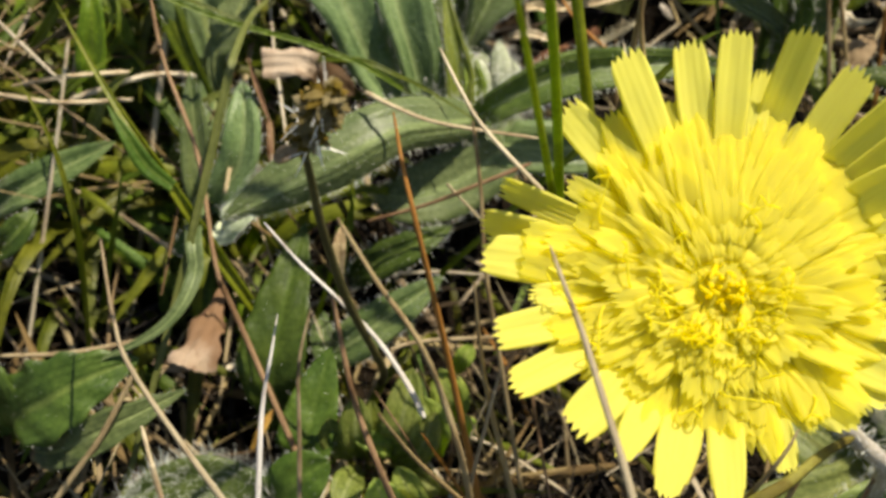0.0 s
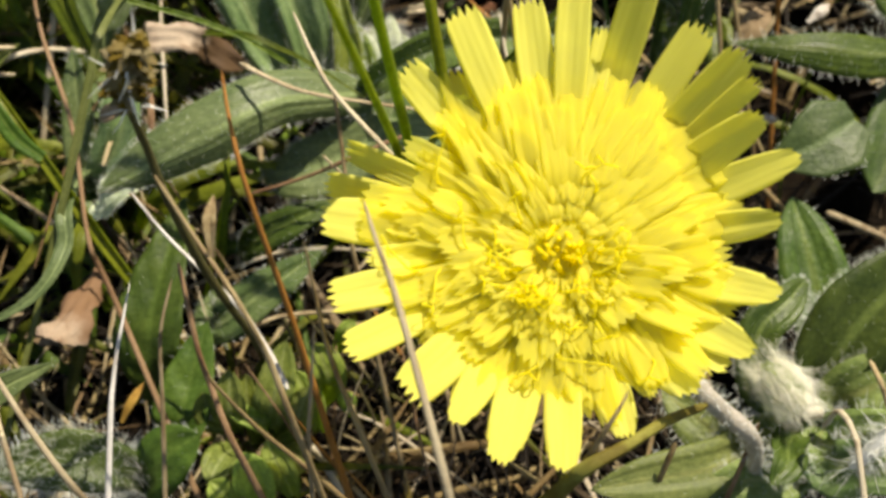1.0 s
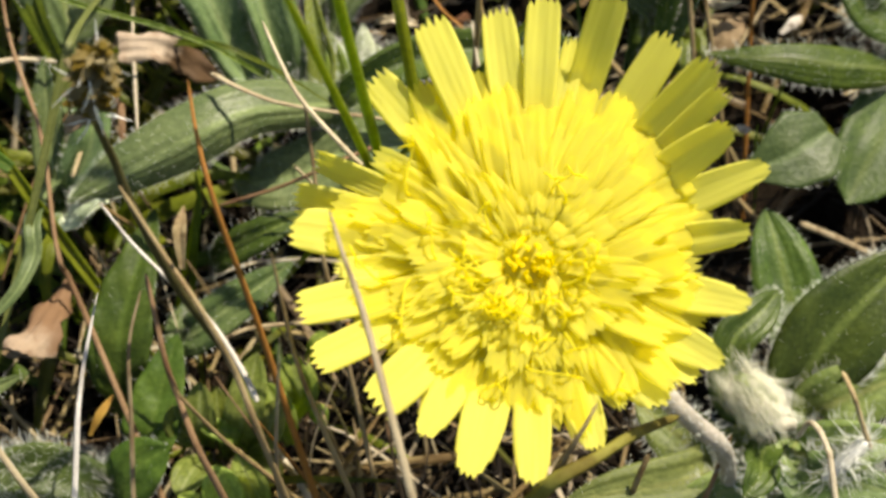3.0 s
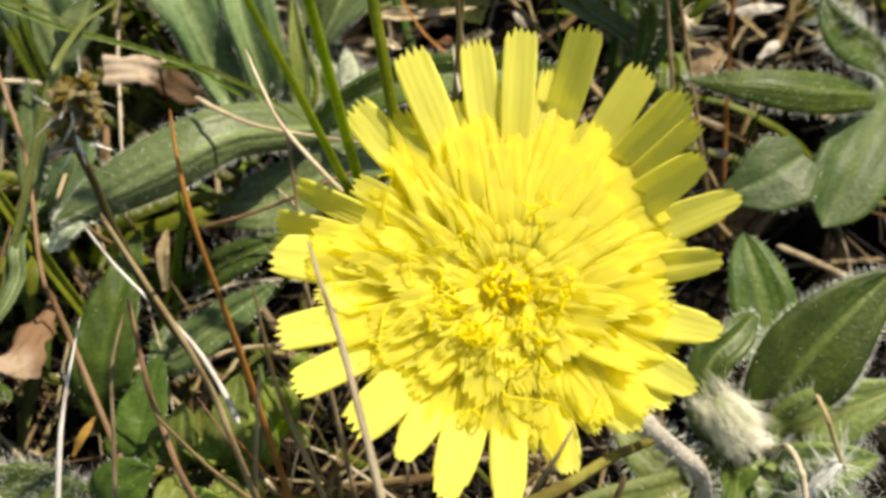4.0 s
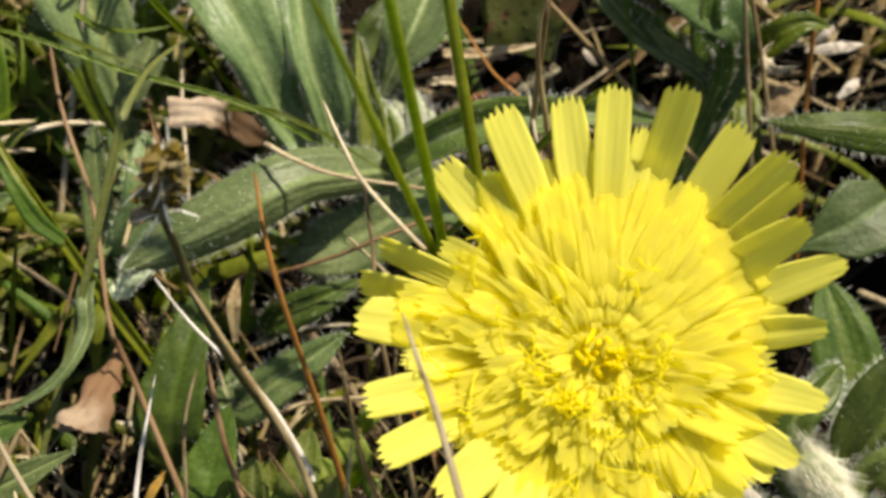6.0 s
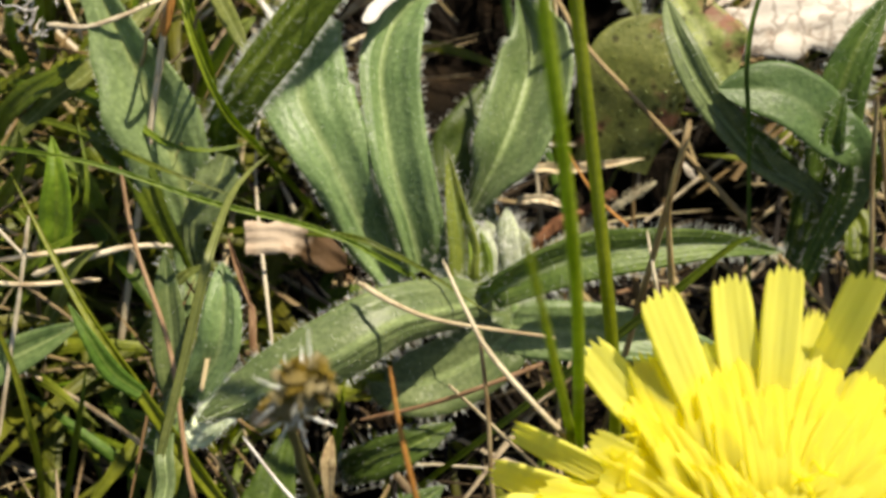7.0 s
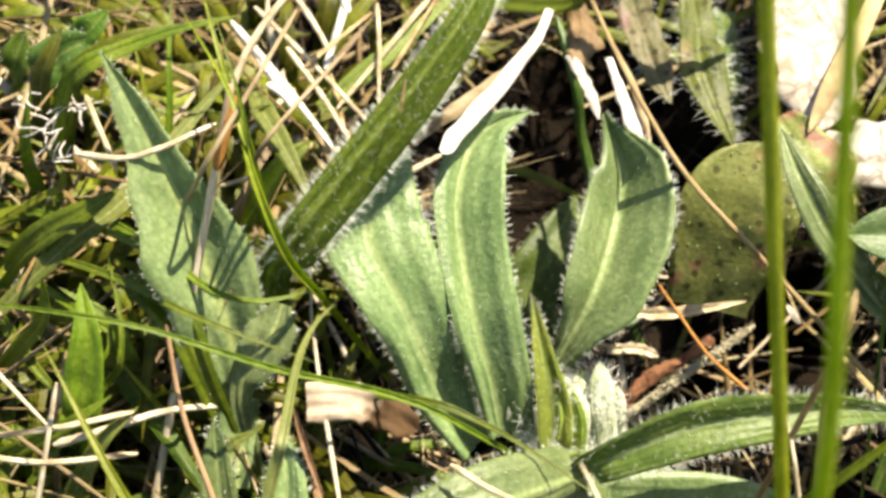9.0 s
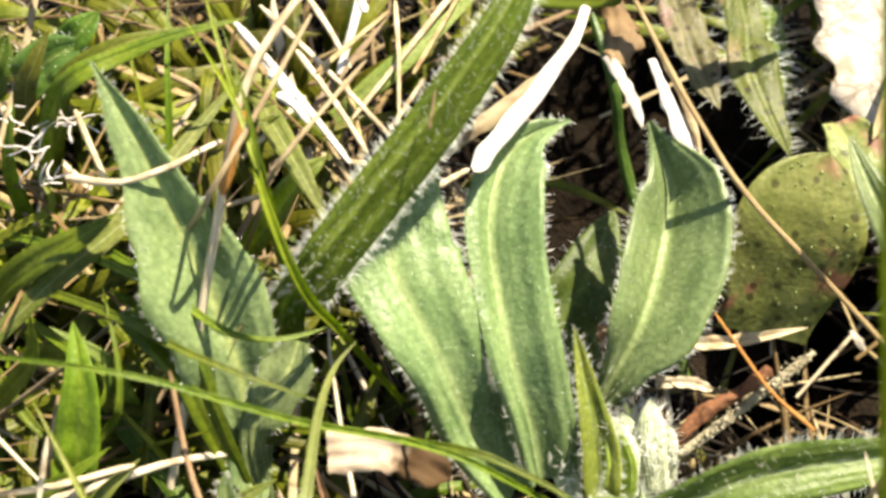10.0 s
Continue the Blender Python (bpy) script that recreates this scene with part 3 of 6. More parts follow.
def grass(points, width, label, mat=None, name="grass_shoot", root=True, fold=25, belly=0.35, tip=1.6, **kw):
    """One blade of grass: points from the foot to the tip."""
    pts = rooted(list(points)[::-1])[::-1] if root else list(points)
    sh = Shape()
    blade(sh, pts, width * 0.8, fold=fold, root=0.7, belly=belly, tip=tip, thick=0.15, m=4, n=max(20, 6 * len(pts)), seed=rnd.random() * 9, **kw)
    return thing(name, sh, mat or BLADE_GREEN, pts[0], label, "grass", "grass blades")


# ---- ground ----
# bare dark hollows in the mat: centre and radius
HOLLOWS = ((-40, 12, 5), (-47, 7, 5), (-22, 12, 4), (-9, 53, 7), (-11, 46, 6), (-14, 50, 5), (-12, 57, 6), (-17, 44, 4), (-5, 62, 5), (4, 53, 7), (2, 65, 5), (5, 34, 4), (11, 39, 4), (29, 27, 6), (33, 13, 5), (-28, 0, 5), (-39, 23, 4), (-4, 44, 6), (-32, 32, 4), (27, 20, 4), (13.5, 39.6, 3), (33, 33, 8), (42, 20, 6))


def hollow(x, y):
    return any((x - a) ** 2 + (y - b) ** 2 < c * c for a, b, c in HOLLOWS)


def ground(x, y):
    """Height of the soil in mm."""
    s = min(1.0, max(0.0, (y - 8) / 55))
    near = math.exp(-((x + 5) ** 2 + (y - 20) ** 2) / 9e4)
    bumps = noise.noise(Vector((x * 0.05, y * 0.05, 0.2))) * 1.6 + noise.noise(Vector((x * 0.16, y * 0.16, 3.1))) * 0.7
    pit = max(math.exp(-(((x - a) ** 2 + (y - b) ** 2) / (c * c)) ** 2) for a, b, c in HOLLOWS)
    return -8.5 - 11.0 * pit + near * (5.5 * s * s * (3 - 2 * s)) + bumps


def build_ground():
    sh = Shape()
    n = 200
    axis = [math.copysign(38 * (math.sinh(abs(q) * 7.4) / math.sinh(1.0)) * 0.5, q) for q in np.linspace(-1, 1, n)]
    rows = [[(x - 5, y + 20, ground(x - 5, y + 20)) for x in axis] for y in axis]
    uvs = [[(x * 0.01, y * 0.01) for x in axis] for y in axis]
    sh.grid(rows, uvs)
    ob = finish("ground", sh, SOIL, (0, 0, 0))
    return tagged(ob, "bare soil under grass and dead straw, darkened to stand for shade", "ground", kind="structure")


build_ground()

# ---- the flowering hawkweed ----
FC = Vector((3.8, -2.2, 21.2))
FN = Vector((-0.0897, -0.4191, 0.9035)).normalized()
FX = (Vector((1, 0, 0)) - FN * FN.x).normalized()
FY = FN.cross(FX)
DISC = FX * 0.3 - FY * 1.1   # the young florets sit a little below the middle of the head


def on_head(deg, r, h):
    """A place on the flower head: angle and radius in its plane, height over it."""
    a = radians(deg)
    return FC + (FX * math.cos(a) + FY * math.sin(a)) * r + FN * h + DISC * max(0.0, 1 - r / 11)


def ligule(deg, length, width, tip_h, r0, h0, mid_h, cup=0.25, droop=0.0, n=11, m=10, sway=0.0, notch=0.3, twist=0.0, narrow=0.10, blunt=0.22):
    """A strap-shaped petal with five teeth at its blunt end."""
    sh = Shape()
    c = spine([on_head(deg, r0, h0), on_head(deg + sway * 0.4, r0 + (length - r0) * 0.45, mid_h),
               on_head(deg + sway, length, tip_h - droop)], n)
    fr = frames(c, FN, (0.0, twist))
    top, low, uvs = [], [], []
    wob = rnd.random() * 9
    for i in range(n):
        v = i / (n - 1)
        t, s, up = fr[i]
        hw = width / 2 * (0.35 + 0.65 * min(1, v / 0.8) ** 0.8) * (1 - narrow * max(0, v - 0.7) / 0.3)
        ra, rb, ru = [], [], []
        for j in range(m + 1):
            u = -1 + 2 * j / m
            p = c[i] + s * (u * hw) + up * (cup * u * u * hw * (1 - 0.6 * v) + 0.03 * math.cos(u * 5 * math.pi) * (0.4 + v)
                                            + 0.16 * noise.noise(Vector((v * 3, u * 1.5, wob))))
            if i == n - 1:
                p += t * ((notch if j % 2 else -0.1) - 0.5 * notch * abs(u) - blunt * u * u * u * u + rnd.uniform(-0.14, 0.14))
            ra.append(p)
            rb.append(p - up * (0.09 if 0 < i < n - 1 else 0.004))
            ru.append((0.5 + 0.5 * u, v))
        top.append(ra), low.append(rb), uvs.append(ru)
    sh.grid([a + b[::-1] for a, b in zip(top, low)], [u + u[::-1] for u in uvs], loop=True)
    return sh


hawkweed = plant("hawkweed", (20.5, -8.4, -6), "flowering hawkweed with one open yellow flower on a hairy stalk", "flower")
STALK_TOP = FC - FN * 7.0
stem_points = [STALK_TOP, STALK_TOP + Vector((2.4, -1.8, -1.4)), (12.9, -7.2, 11.0), (15.4, -8.4, 8.5), (17.8, -9.2, 5.5), (20.5, -8.4, -6)]
sh = Shape()
stem_line = tube(sh, stem_points, 0.8, 0.6, n=26, k=10, flat=1.0)
flower_stalk = part("stalk", sh, STALK, hawkweed, "grey-green hairy flower stalk")
h = Shape()
for k in range(420):
    p = rnd.choice(stem_line)
    way = Vector((rnd.uniform(-1, 1), rnd.uniform(-1, 1), rnd.uniform(-0.6, 1)))
    hair(h, p + way.normalized() * 0.7 + Vector((0, 0, rnd.uniform(-0.8, 0.8))), way, rnd.uniform(0.25, 0.8), 0.022)
part("hairs", h, HAIR, flower_stalk, "fine pale hairs")

# green cup of bracts that holds the petals
sh = Shape()
for k in range(22):
    a = k * 360 / 22 + rnd.uniform(-4, 4)
    blade(sh, [on_head(a, 0.8, -7.2), on_head(a, 2.7, -5.0), on_head(a, 3.4, -2.4), on_head(a, 4.4, -1.0)], 1.5,
          face=tuple(-(on_head(a, 1, 0) - FC)), n=10, m=4, fold=5, tip=1.5)
flower_head = part("flower_head", sh, DEEP_GREEN, hawkweed, "bright yellow open flower head with many toothed petals")


def petal(deg, length, width, lift, layer=0, calm=1.0, turn=None):
    r0, h0, mid = ((3.0, -2.0, -0.9 if -45 < deg < 72 and not layer else -0.35 + 0.3 * lift), (2.5, -1.5, 0.25), (2.0, -1.2, 0.6), (1.4, -1.0, 0.8), (0.9, -0.8, 0.9))[layer]
    soft_end = -125 < deg < 30
    if layer:
        sh = ligule(deg, length, width, lift, r0, h0, mid, cup=calm * rnd.uniform(-0.1, 0.5), sway=calm * rnd.uniform(-14, 14), n=9, m=8, notch=rnd.uniform(0.2, 0.5),
                    twist=calm * rnd.uniform(-22, 22), narrow=rnd.uniform(-0.1, 0.3))
    else:
        sh = ligule(deg, length, width, lift, r0, h0, mid, cup=rnd.uniform(0.1, 0.3), n=12, m=10, notch=rnd.uniform(0.08, 0.2) if soft_end else rnd.uniform(0.25, 0.5),
                    twist=rnd.uniform(-12, 12) if turn is None else turn, narrow=rnd.uniform(0.2, 0.4) if soft_end else rnd.uniform(0.05, 0.2), blunt=0.75 if soft_end else 0.2)
    part("petal", sh, FLORET if layer else PETAL, flower_head)


# the outer petals, one by one round the head
petal(113.1, 13.9, 2.5, 2.2)
petal(96.7, 13.8, 2.4, 0.9)
petal(85.2, 14.2, 2.2, 1.6)
petal(76.0, 12.3, 1.5, 0.7)
petal(70.1, 14.6, 2.3, 3.2)
petal(54.4, 14.3, 2.35, 1.6)
petal(43.0, 14.2, 2.3, 3.4)
petal(36.5, 13.7, 1.4, 3.3)
petal(28.5, 13.0, 2.6, 3.2)
petal(16.9, 14.2, 2.4, 2.1)
petal(2.8, 12.5, 2.1, 2.2)
petal(-16.1, 12.9, 2.5, 2.0)
petal(-32.0, 12.9, 2.6, 1.2)
petal(-38.5, 12.4, 2.2, 0.6)
petal(-49.2, 12.0, 3.3, 0.2)
petal(-59.5, 10.9, 1.7, 0.3)
petal(-71.1, 12.4, 2.4, 0.6)
petal(-88.5, 13.5, 2.4, 1.8)
petal(-104.2, 13.5, 2.9, 1.8)
petal(-118.4, 12.4, 2.4, 1.7)
petal(-133.0, 12.5, 3.0, 1.7)
petal(-150.8, 13.8, 2.2, 1.6)
petal(-164.1, 13.6, 2.4, 1.6)
petal(-173.2, 11.1, 1.6, 0.8)
petal(175.1, 13.9, 3.1, 0.0)
petal(166.4, 14.4, 2.2, -1.6, turn=34)
petal(156.6, 14.0, 1.8, -1.8, turn=38)
petal(131.8, 13.4, 2.5, 0.4)
# the inner rows, ever shorter and more upright, laid over one another like shingles
for layer, count, low, high, width, lift in ((1, 34, 9.6, 11.6, 2.0, 0.3), (1, 36, 8.4, 10.6, 1.9, 0.6), (2, 38, 7.0, 9.4, 1.8, 0.8), (2, 36, 5.6, 8.2, 1.7, 1.0),
                                             (3, 34, 4.4, 6.8, 1.5, 1.15), (3, 28, 3.4, 5.6, 1.3, 1.2), (4, 22, 2.4, 4.0, 1.0, 1.2), (4, 14, 1.6, 2.8, 0.8, 1.1)):
    for k in range(count):
        deg = (k + 0.5 * (layer % 2)) * 360 / count + rnd.uniform(-5, 5)
        calm = 0.45 if 0 < deg < 110 else 1.0
        petal(deg, rnd.uniform(low, high), width * rnd.uniform(0.8, 1.2), (lift + rnd.uniform(-0.3, 0.4)) * (0.5 if calm < 1 else 1.05), layer, calm=calm)
# the yellow bed from which the florets rise
sh = Shape()
rings = [[on_head(j * 15, q, 0.75 - 0.014 * q * q) for j in range(24)] for q in (9.0, 7.0, 5.0, 3.0, 1.0, 0.05)]
sh.grid(rings, [[(j / 24, 0.3) for j in range(24)] for q in rings], loop=True)
part("receptacle", sh, PETAL, flower_head)
# unopened florets curled together into a small cup in the middle
for k in range(20):
    a, q = k * 137.5 + rnd.uniform(-20, 20), 1.2 * math.sqrt((k + 0.5) / 20)
    sh = Shape()
    bow = rnd.uniform(-25, 35)
    tube(sh, [on_head(a, q * 0.8, -0.6), on_head(a, q * 1.15, 0.9), on_head(a + bow * 0.6, q * 1.0, 1.6 + rnd.uniform(-0.2, 0.3)), on_head(a + bow * 1.4, q * rnd.uniform(0.7, 0.95), 1.7)], 0.22, 0.12, n=9, k=6, flat=0.5)
    part("floret", sh, GOLD, flower_head)
# thin forked styles, curled like tendrils round the middle and standing out of the florets further out
for k in range(40):
    near = k < 28
    a = rnd.uniform(-190, 20) if (near and k % 3) or k % 2 else rnd.uniform(0, 360)
    q = rnd.uniform(1.7, 3.6) if near else 9.4 * math.sqrt(rnd.uniform(0.14, 1))
    top_h = 2.3 - 0.1 * q + rnd.uniform(-0.3, 0.5)
    sh = Shape()
    tip = on_head(a + rnd.uniform(-16, 16), q + rnd.uniform(0.2, 1.0), top_h)
    tube(sh, [on_head(a, q * 0.85, -0.3), on_head(a + rnd.uniform(-8, 8), q * 0.98, top_h - 0.6), tip], 0.095, 0.075, n=6, k=5)
    side_way = FN.cross(tip - FC).normalized()
    out_way = (tip - FC).normalized()
    for side in (-1, 1):
        e = tip + out_way * rnd.uniform(-0.1, 0.6) + side_way * side * rnd.uniform(0.3, 0.75) - FN * rnd.uniform(0, 0.3)
        curl_end = e + out_way * rnd.uniform(-0.7, 0.1) + side_way * side * rnd.uniform(-0.25, 0.2) - FN * 0.25
        tube(sh, [tip, tip.lerp(e, 0.5) + FN * 0.2, e, curl_end], 0.085, 0.05, n=7, k=4)
    part("style", sh, STYLE, flower_head)

# ---- hairy rosette behind the flower ----
rosette = plant("hawkweed_rosette", (-7.0, 26.0, -4.0), "rosette of grey-green hairy leaves with a white woolly heart", "plant", "leaf rosettes")
SOFT = (130, 120)
leaf(rosette, [(-16.1, 23.5, 2), (-18.8, 26.1, 5), (-20.4, 28.6, 8), (-22.2, 31.4, 10), (-23.7, 34.4, 11.2), (-23.5, 37.3, 12), (-21.9, 41.2, 12.5)], 7.4, FELT_GREEN, "broad wavy grey-green leaf", SOFT, 0.65, halves=((14, 14), (4, 4)), split=0.42, n=40, m=16, wave=0.3, profile=(0.5, 0.62, 0.68, 0.86, 1.0, 0.8, 0.3), face=(0.1, -0.5, 1))
leaf(rosette, [(-14.5, 23.9, 3), (-15.4, 26.4, 6), (-16.6, 29.5, 8.5), (-17.4, 33.6, 10), (-17.7, 37.5, 11.2), (-16.7, 41.3, 12), (-14.8, 43.3, 12.3), (-12.3, 44.5, 12)], 5.4, FELT_GREEN, "narrow folded leaf with a hooked tip", SOFT, 0.65, halves=((24, 24), (20, 34, 42)), split=0.34, n=44, m=16, profile=(0.62, 0.78, 0.9, 0.95, 1.0, 0.85, 0.4, 0.05), face=(0.1, -0.4, 1))
leaf(rosette, [(-10.7, 28.6, 4), (-9.5, 30.3, 6), (-8.3, 32.2, 7.5), (-7.1, 35.2, 8.3), (-6.2, 38.4, 8.8), (-5.8, 41.2, 9.8), (-7.2, 44.4, 12)], 8.4, FELT_GREEN, "trough-shaped leaf, one half in shade", SOFT, 0.65, halves=((38, 40), (36, 44, 56)), split=0.42, n=40, m=16, wave=0.25, profile=(0.2, 0.42, 0.85, 1.0, 0.97, 0.8, 0.06))
leaf(rosette, [(-7.5, 25.0, 0), (-10.8, 22.4, 3), (-11.3, 25, 5), (-11.9, 27.6, 6.5), (-12.6, 31.8, 8)], 3.0, HEART_LEAF, "small young leaf", (90, 60), 0.5, fold=38, belly=0.45, tip=1.5)
leaf(rosette, [(-7.3, 25.0, 0), (-10, 22.4, 2), (-10, 24.2, 4.5), (-10.9, 27.2, 6)], 2.4, HEART_LEAF, "small young leaf", (60, 40), 0.5, fold=30, belly=0.5)
leaf(rosette, [(-9.5, 23.4, 0), (-11.3, 20.8, 3), (-9.8, 20.8, 5.4), (-8.2, 21.2, 6)], 1.7, HEART_LEAF, "small young leaf", (30, 20), 0.5, fold=14, belly=0.6)
leaf(rosette, [(-7.6, 24.6, 0), (-9.4, 20.6, 5.4), (-6.2, 21.0, 8.0), (-2.3, 21.9, 9.2), (2.1, 22.4, 9.4), (7.1, 23.0, 9.0), (12.5, 23.5, 7.0)], 3.8, ARCH_GREEN, "long arching leaf with a hairy midrib", (200, 150), 0.9, ribs=0.07, fold=24, belly=0.5, tip=1.5, face=(0, -0.7, 1))
leaf(rosette, [(-7.3, 25.6, 0), (-9.6, 20.5, 5), (-15.9, 16.4, 9.4), (-20.2, 13.5, 9.6), (-25.0, 11.6, 8.2), (-29.7, 10.2, 6)], 5.5, FELT_GREEN, "long grey-green leaf bent over to one side", (170, 150), 0.8, halves=((-46, -46), (-14, -14)), split=0.42, ribs=0.11, n=36, m=20, root=0.6, belly=0.55, tip=2.4)
leaf(rosette, [(-7.3, 25.4, -1), (-7.4, 19.2, 3), (-11.7, 16.1, 2), (-15.8, 15, 1.5), (-18.7, 16.5, 0)], 5.6, FELT_GREEN, "broad flat leaf with parallel veins", (60, 40), 0.8, fold=6, belly=0.5)
leaf(rosette, [(-6.8, 25.4, -1), (-7.9, 19.4, 3), (0.1, 18.7, 3), (9.1, 17.5, 2)], 4.6, FELT_GREEN, "broad leaf lying low", (60, 60), 0.8, fold=8, belly=0.5)
# darker material than the other rosette leaves, in place of the shade down here
leaf(rosette, [(-6.8, 26.4, -2), *[(-11.7, 34.8, 0.5), (-10.1, 38.8, 2), (-7.8, 43.9, 2.5)]], 4.8, DARK_HERB, "low leaf in a dark green that stands for shade", (40, 20), 0.7, fold=10, belly=0.5)
h = Shape()
low, high = Vector((-7.8, 24.6, -3.5)), Vector((-8.2, 26.8, 3.6))
for k in range(1100):
    q = low.lerp(high, rnd.uniform(0.25, 1.15))
    ang = rnd.uniform(0, 6.28)
    d = Vector((math.cos(ang), math.sin(ang), rnd.uniform(-0.2, 0.4)))
    hair(h, q + d * rnd.uniform(0.7, 1.6), d + Vector((rnd.uniform(-0.6, 0.6), rnd.uniform(-0.6, 0.6), rnd.uniform(-0.3, 0.8))), rnd.uniform(0.4, 1.3), 0.018, (rnd.uniform(-1, 1), rnd.uniform(-1, 1), rnd.uniform(-1, 1)))
heart = Shape()
for k in range(12):
    ang = k * 2.4
    d = Vector((math.cos(ang), math.sin(ang), 0))
    blade(heart, [low + d * 0.7, low.lerp(high, 0.5) + d * 1.3, high + d * 1.6 + Vector((0, 0, rnd.uniform(-1, 0.8)))], 1.3, n=10, m=8, fold=-24, ribs=0.12, seed=k * 1.7, face=tuple(d), tip=1.8)
for a, c, d in (((-8.2, 23.4, 1), (-8.8, 25.4, 3.5), (-9.6, 27.4, 5)), ((-7.2, 23.4, 2), (-7.8, 25.7, 4.5), (-8, 27.9, 6)), ((-9.4, 23, 2), (-9.6, 24.4, 4.5), (-10.1, 26.2, 6)), ((-6.4, 24.3, 1), (-6.9, 25.7, 3.5), (-7.2, 26.7, 5)), ((-12.7, 23, 2), (-13.2, 24.6, 4), (-13.6, 26.2, 5))):
    blade(heart, [a, c, d], 1.9, n=10, m=6, fold=-14, root=0.8, face=(0, -0.8, 0.6), tip=2)
    for k in range(45):
        q = Vector(a).lerp(Vector(d), rnd.random()) + Vector((rnd.uniform(-0.8, 0.8), -0.2, 0.3))
        hair(h, q, (rnd.uniform(-1, 1), rnd.uniform(-1, 0.2), rnd.uniform(-0.2, 1)), rnd.uniform(0.4, 1.2), 0.022, (rnd.uniform(-1, 1), rnd.uniform(-1, 1), 0))
heart = part("heart", heart, FELT_WHITE, rosette, "white felted leaf bases")
part("wool", h, WOOL, heart, "white woolly hairs")

# ---- dark rosette further on ----
rosette_b = plant("hawkweed_rosette", (13.5, 22.5, -4.0), "rosette of dark green bristly leaves", "plant", "leaf rosettes")
leaf(rosette_b, [(14, 22.5, -3), *[(17, 28.3, 3), (16.5, 30.4, 7), (16.5, 33.3, 11), (17.7, 36.8, 14), (20.6, 41.1, 16)]], 4.4, DEEP_GREEN, "upright dark leaf with long bristles", (160, 160), 0.9, fold=22)
leaf(rosette_b, [(13.5, 22.5, -3), (16.6, 28.2, 5), (10.6, 29.7, 10), (6.2, 32.4, 14), (4.1, 36, 16), (3.5, 40.2, 16)], 2.7, FELT_GREEN, "narrow channelled leaf", (40, 30), 0.6, fold=18, belly=0.6)
leaf(rosette_b, [(13.5, 23, -3), (18.5, 29.4, 8), (14.9, 30.7, 13), (11.2, 32.1, 15), (6.7, 32.4, 15)], 4.8, SMOOTH_LEAF, "pale smooth blunt leaf", (20, 10), 0.5, ribs=0.04, fold=6, root=0.35, belly=0.6, tip=3.0)
leaf(rosette_b, [(13.8, 22.6, -3), (18.1, 29.5, 5), (20.5, 29.2, 10), (22.8, 29.8, 11.5), (25.1, 29.8, 11)], 2.8, FRESH_GREEN, "short glossy leaf", (30, 20), 0.5, fold=20, tip=1.4)
leaf(rosette_b, [(13, 22.0, -3), (15.5, 29.7, 4), (12, 30.3, 9), (8.8, 30.9, 13)], 2.6, DEEP_GREEN, "dark leaf leaning away", (40, 30), 0.7, fold=20)
leaf(rosette_b, [(14.2, 22.6, -3), (17.1, 28.5, 7), (15.3, 29.5, 12), (15.9, 32.4, 15)], 2.2, DEEP_GREEN, "dark leaf leaning away", (60, 50), 0.8, fold=25)
leaf(rosette_b, [(14.0, 22.2, -4), (19.6, 29.4, 2), (19.8, 25.4, 2), (21.2, 23.4, 0)], 2.6, FRESH_GREEN, "low leaf", (20, 10), 0.6, fold=20)

# ---- rosette with a bud at the flower's foot ----
rosette_c = plant("hawkweed_rosette", (27.7, -2.3, -6), "rosette of dark green leaves with pale margins round a hairy bud", "plant", "leaf rosettes")
foot = (27.6, -2.5, -5.5)
leaf(rosette_c, [foot, (25.4, -2, -1), (27, 0.3, 2), (29.6, 2.8, 4), (34.2, 6.7, 6)], 7.4, DEEP_GREEN, "broad dark leaf with a pale midrib", (340, 70), 0.8, fold=12, root=0.4, belly=0.55)
leaf(rosette_c, [(24.0, -3.0, -4), (20.0, -3.6, 0), (19.8, -0.2, 3.2), (22.0, 2.0, 3.8), (24.0, 4.4, 3.2)], 3.2, DEEP_GREEN, "folded dark leaf", (140, 30), 0.6, fold=14, root=0.5, belly=0.5, tip=2.6)
# shaded leaf: its shade is given by the darker leaf material
leaf(rosette_c, [foot, (26.1, 2.7, -1), (25.2, 7, 1), (24.1, 12, 2.5)], 5.6, DEEP_GREEN, "leaf in a dark green that stands for shade", (30, 20), 0.7, fold=8, root=0.4, tip=2.6)
leaf(rosette_c, [foot, (26.3, 0.8, -2), (26.1, 4.1, -1), (28.1, 8.6, -1)], 2.4, LIME_LEAF, "pale underside of a leaf", (20, 0), 0.7, fold=12)
leaf(rosette_c, [foot, (24.8, -6.5, -2), (27.5, -7.2, 1), (31.7, -6.7, 2)], 4.6, PALE_LEAF, "pale hairy leaf", (120, 80), 1.6, fold=14)
leaf(rosette_c, [foot, (24.9, -8.3, -2), (27.1, -9.3, 0), (31.6, -10.9, 1)], 4.4, GREY_GREEN, "grey hairy leaf lying low", (120, 60), 1.6, fold=10)
leaf(rosette_c, [foot, (21.8, -5.7, -3), (16.9, -8.8, -1), (11.4, -10.2, 0), (7.3, -11, 0)], 4.2, PALE_LEAF, "pale green leaf lying on the ground", (40, 20), 0.8, fold=8, root=0.5)
leaf(rosette_c, [foot, (22.5, -6.5, -1), (21.2, -9.3, 1), (19.8, -10.9, 1)], 3.0, DEEP_GREEN, "small dark leaf", (60, 10), 1.0, fold=16)
# sunlit leaves of the same rosette: their light is given by the paler material
leaf(rosette_c, [foot, (26.6, -3.6, -1), (29.9, -2.8, 1), (34.9, -1, 2)], 5.2, PALE_LEAF, "hairy leaf in a paler green that stands for sunlight", (90, 60), 1.3, fold=10)
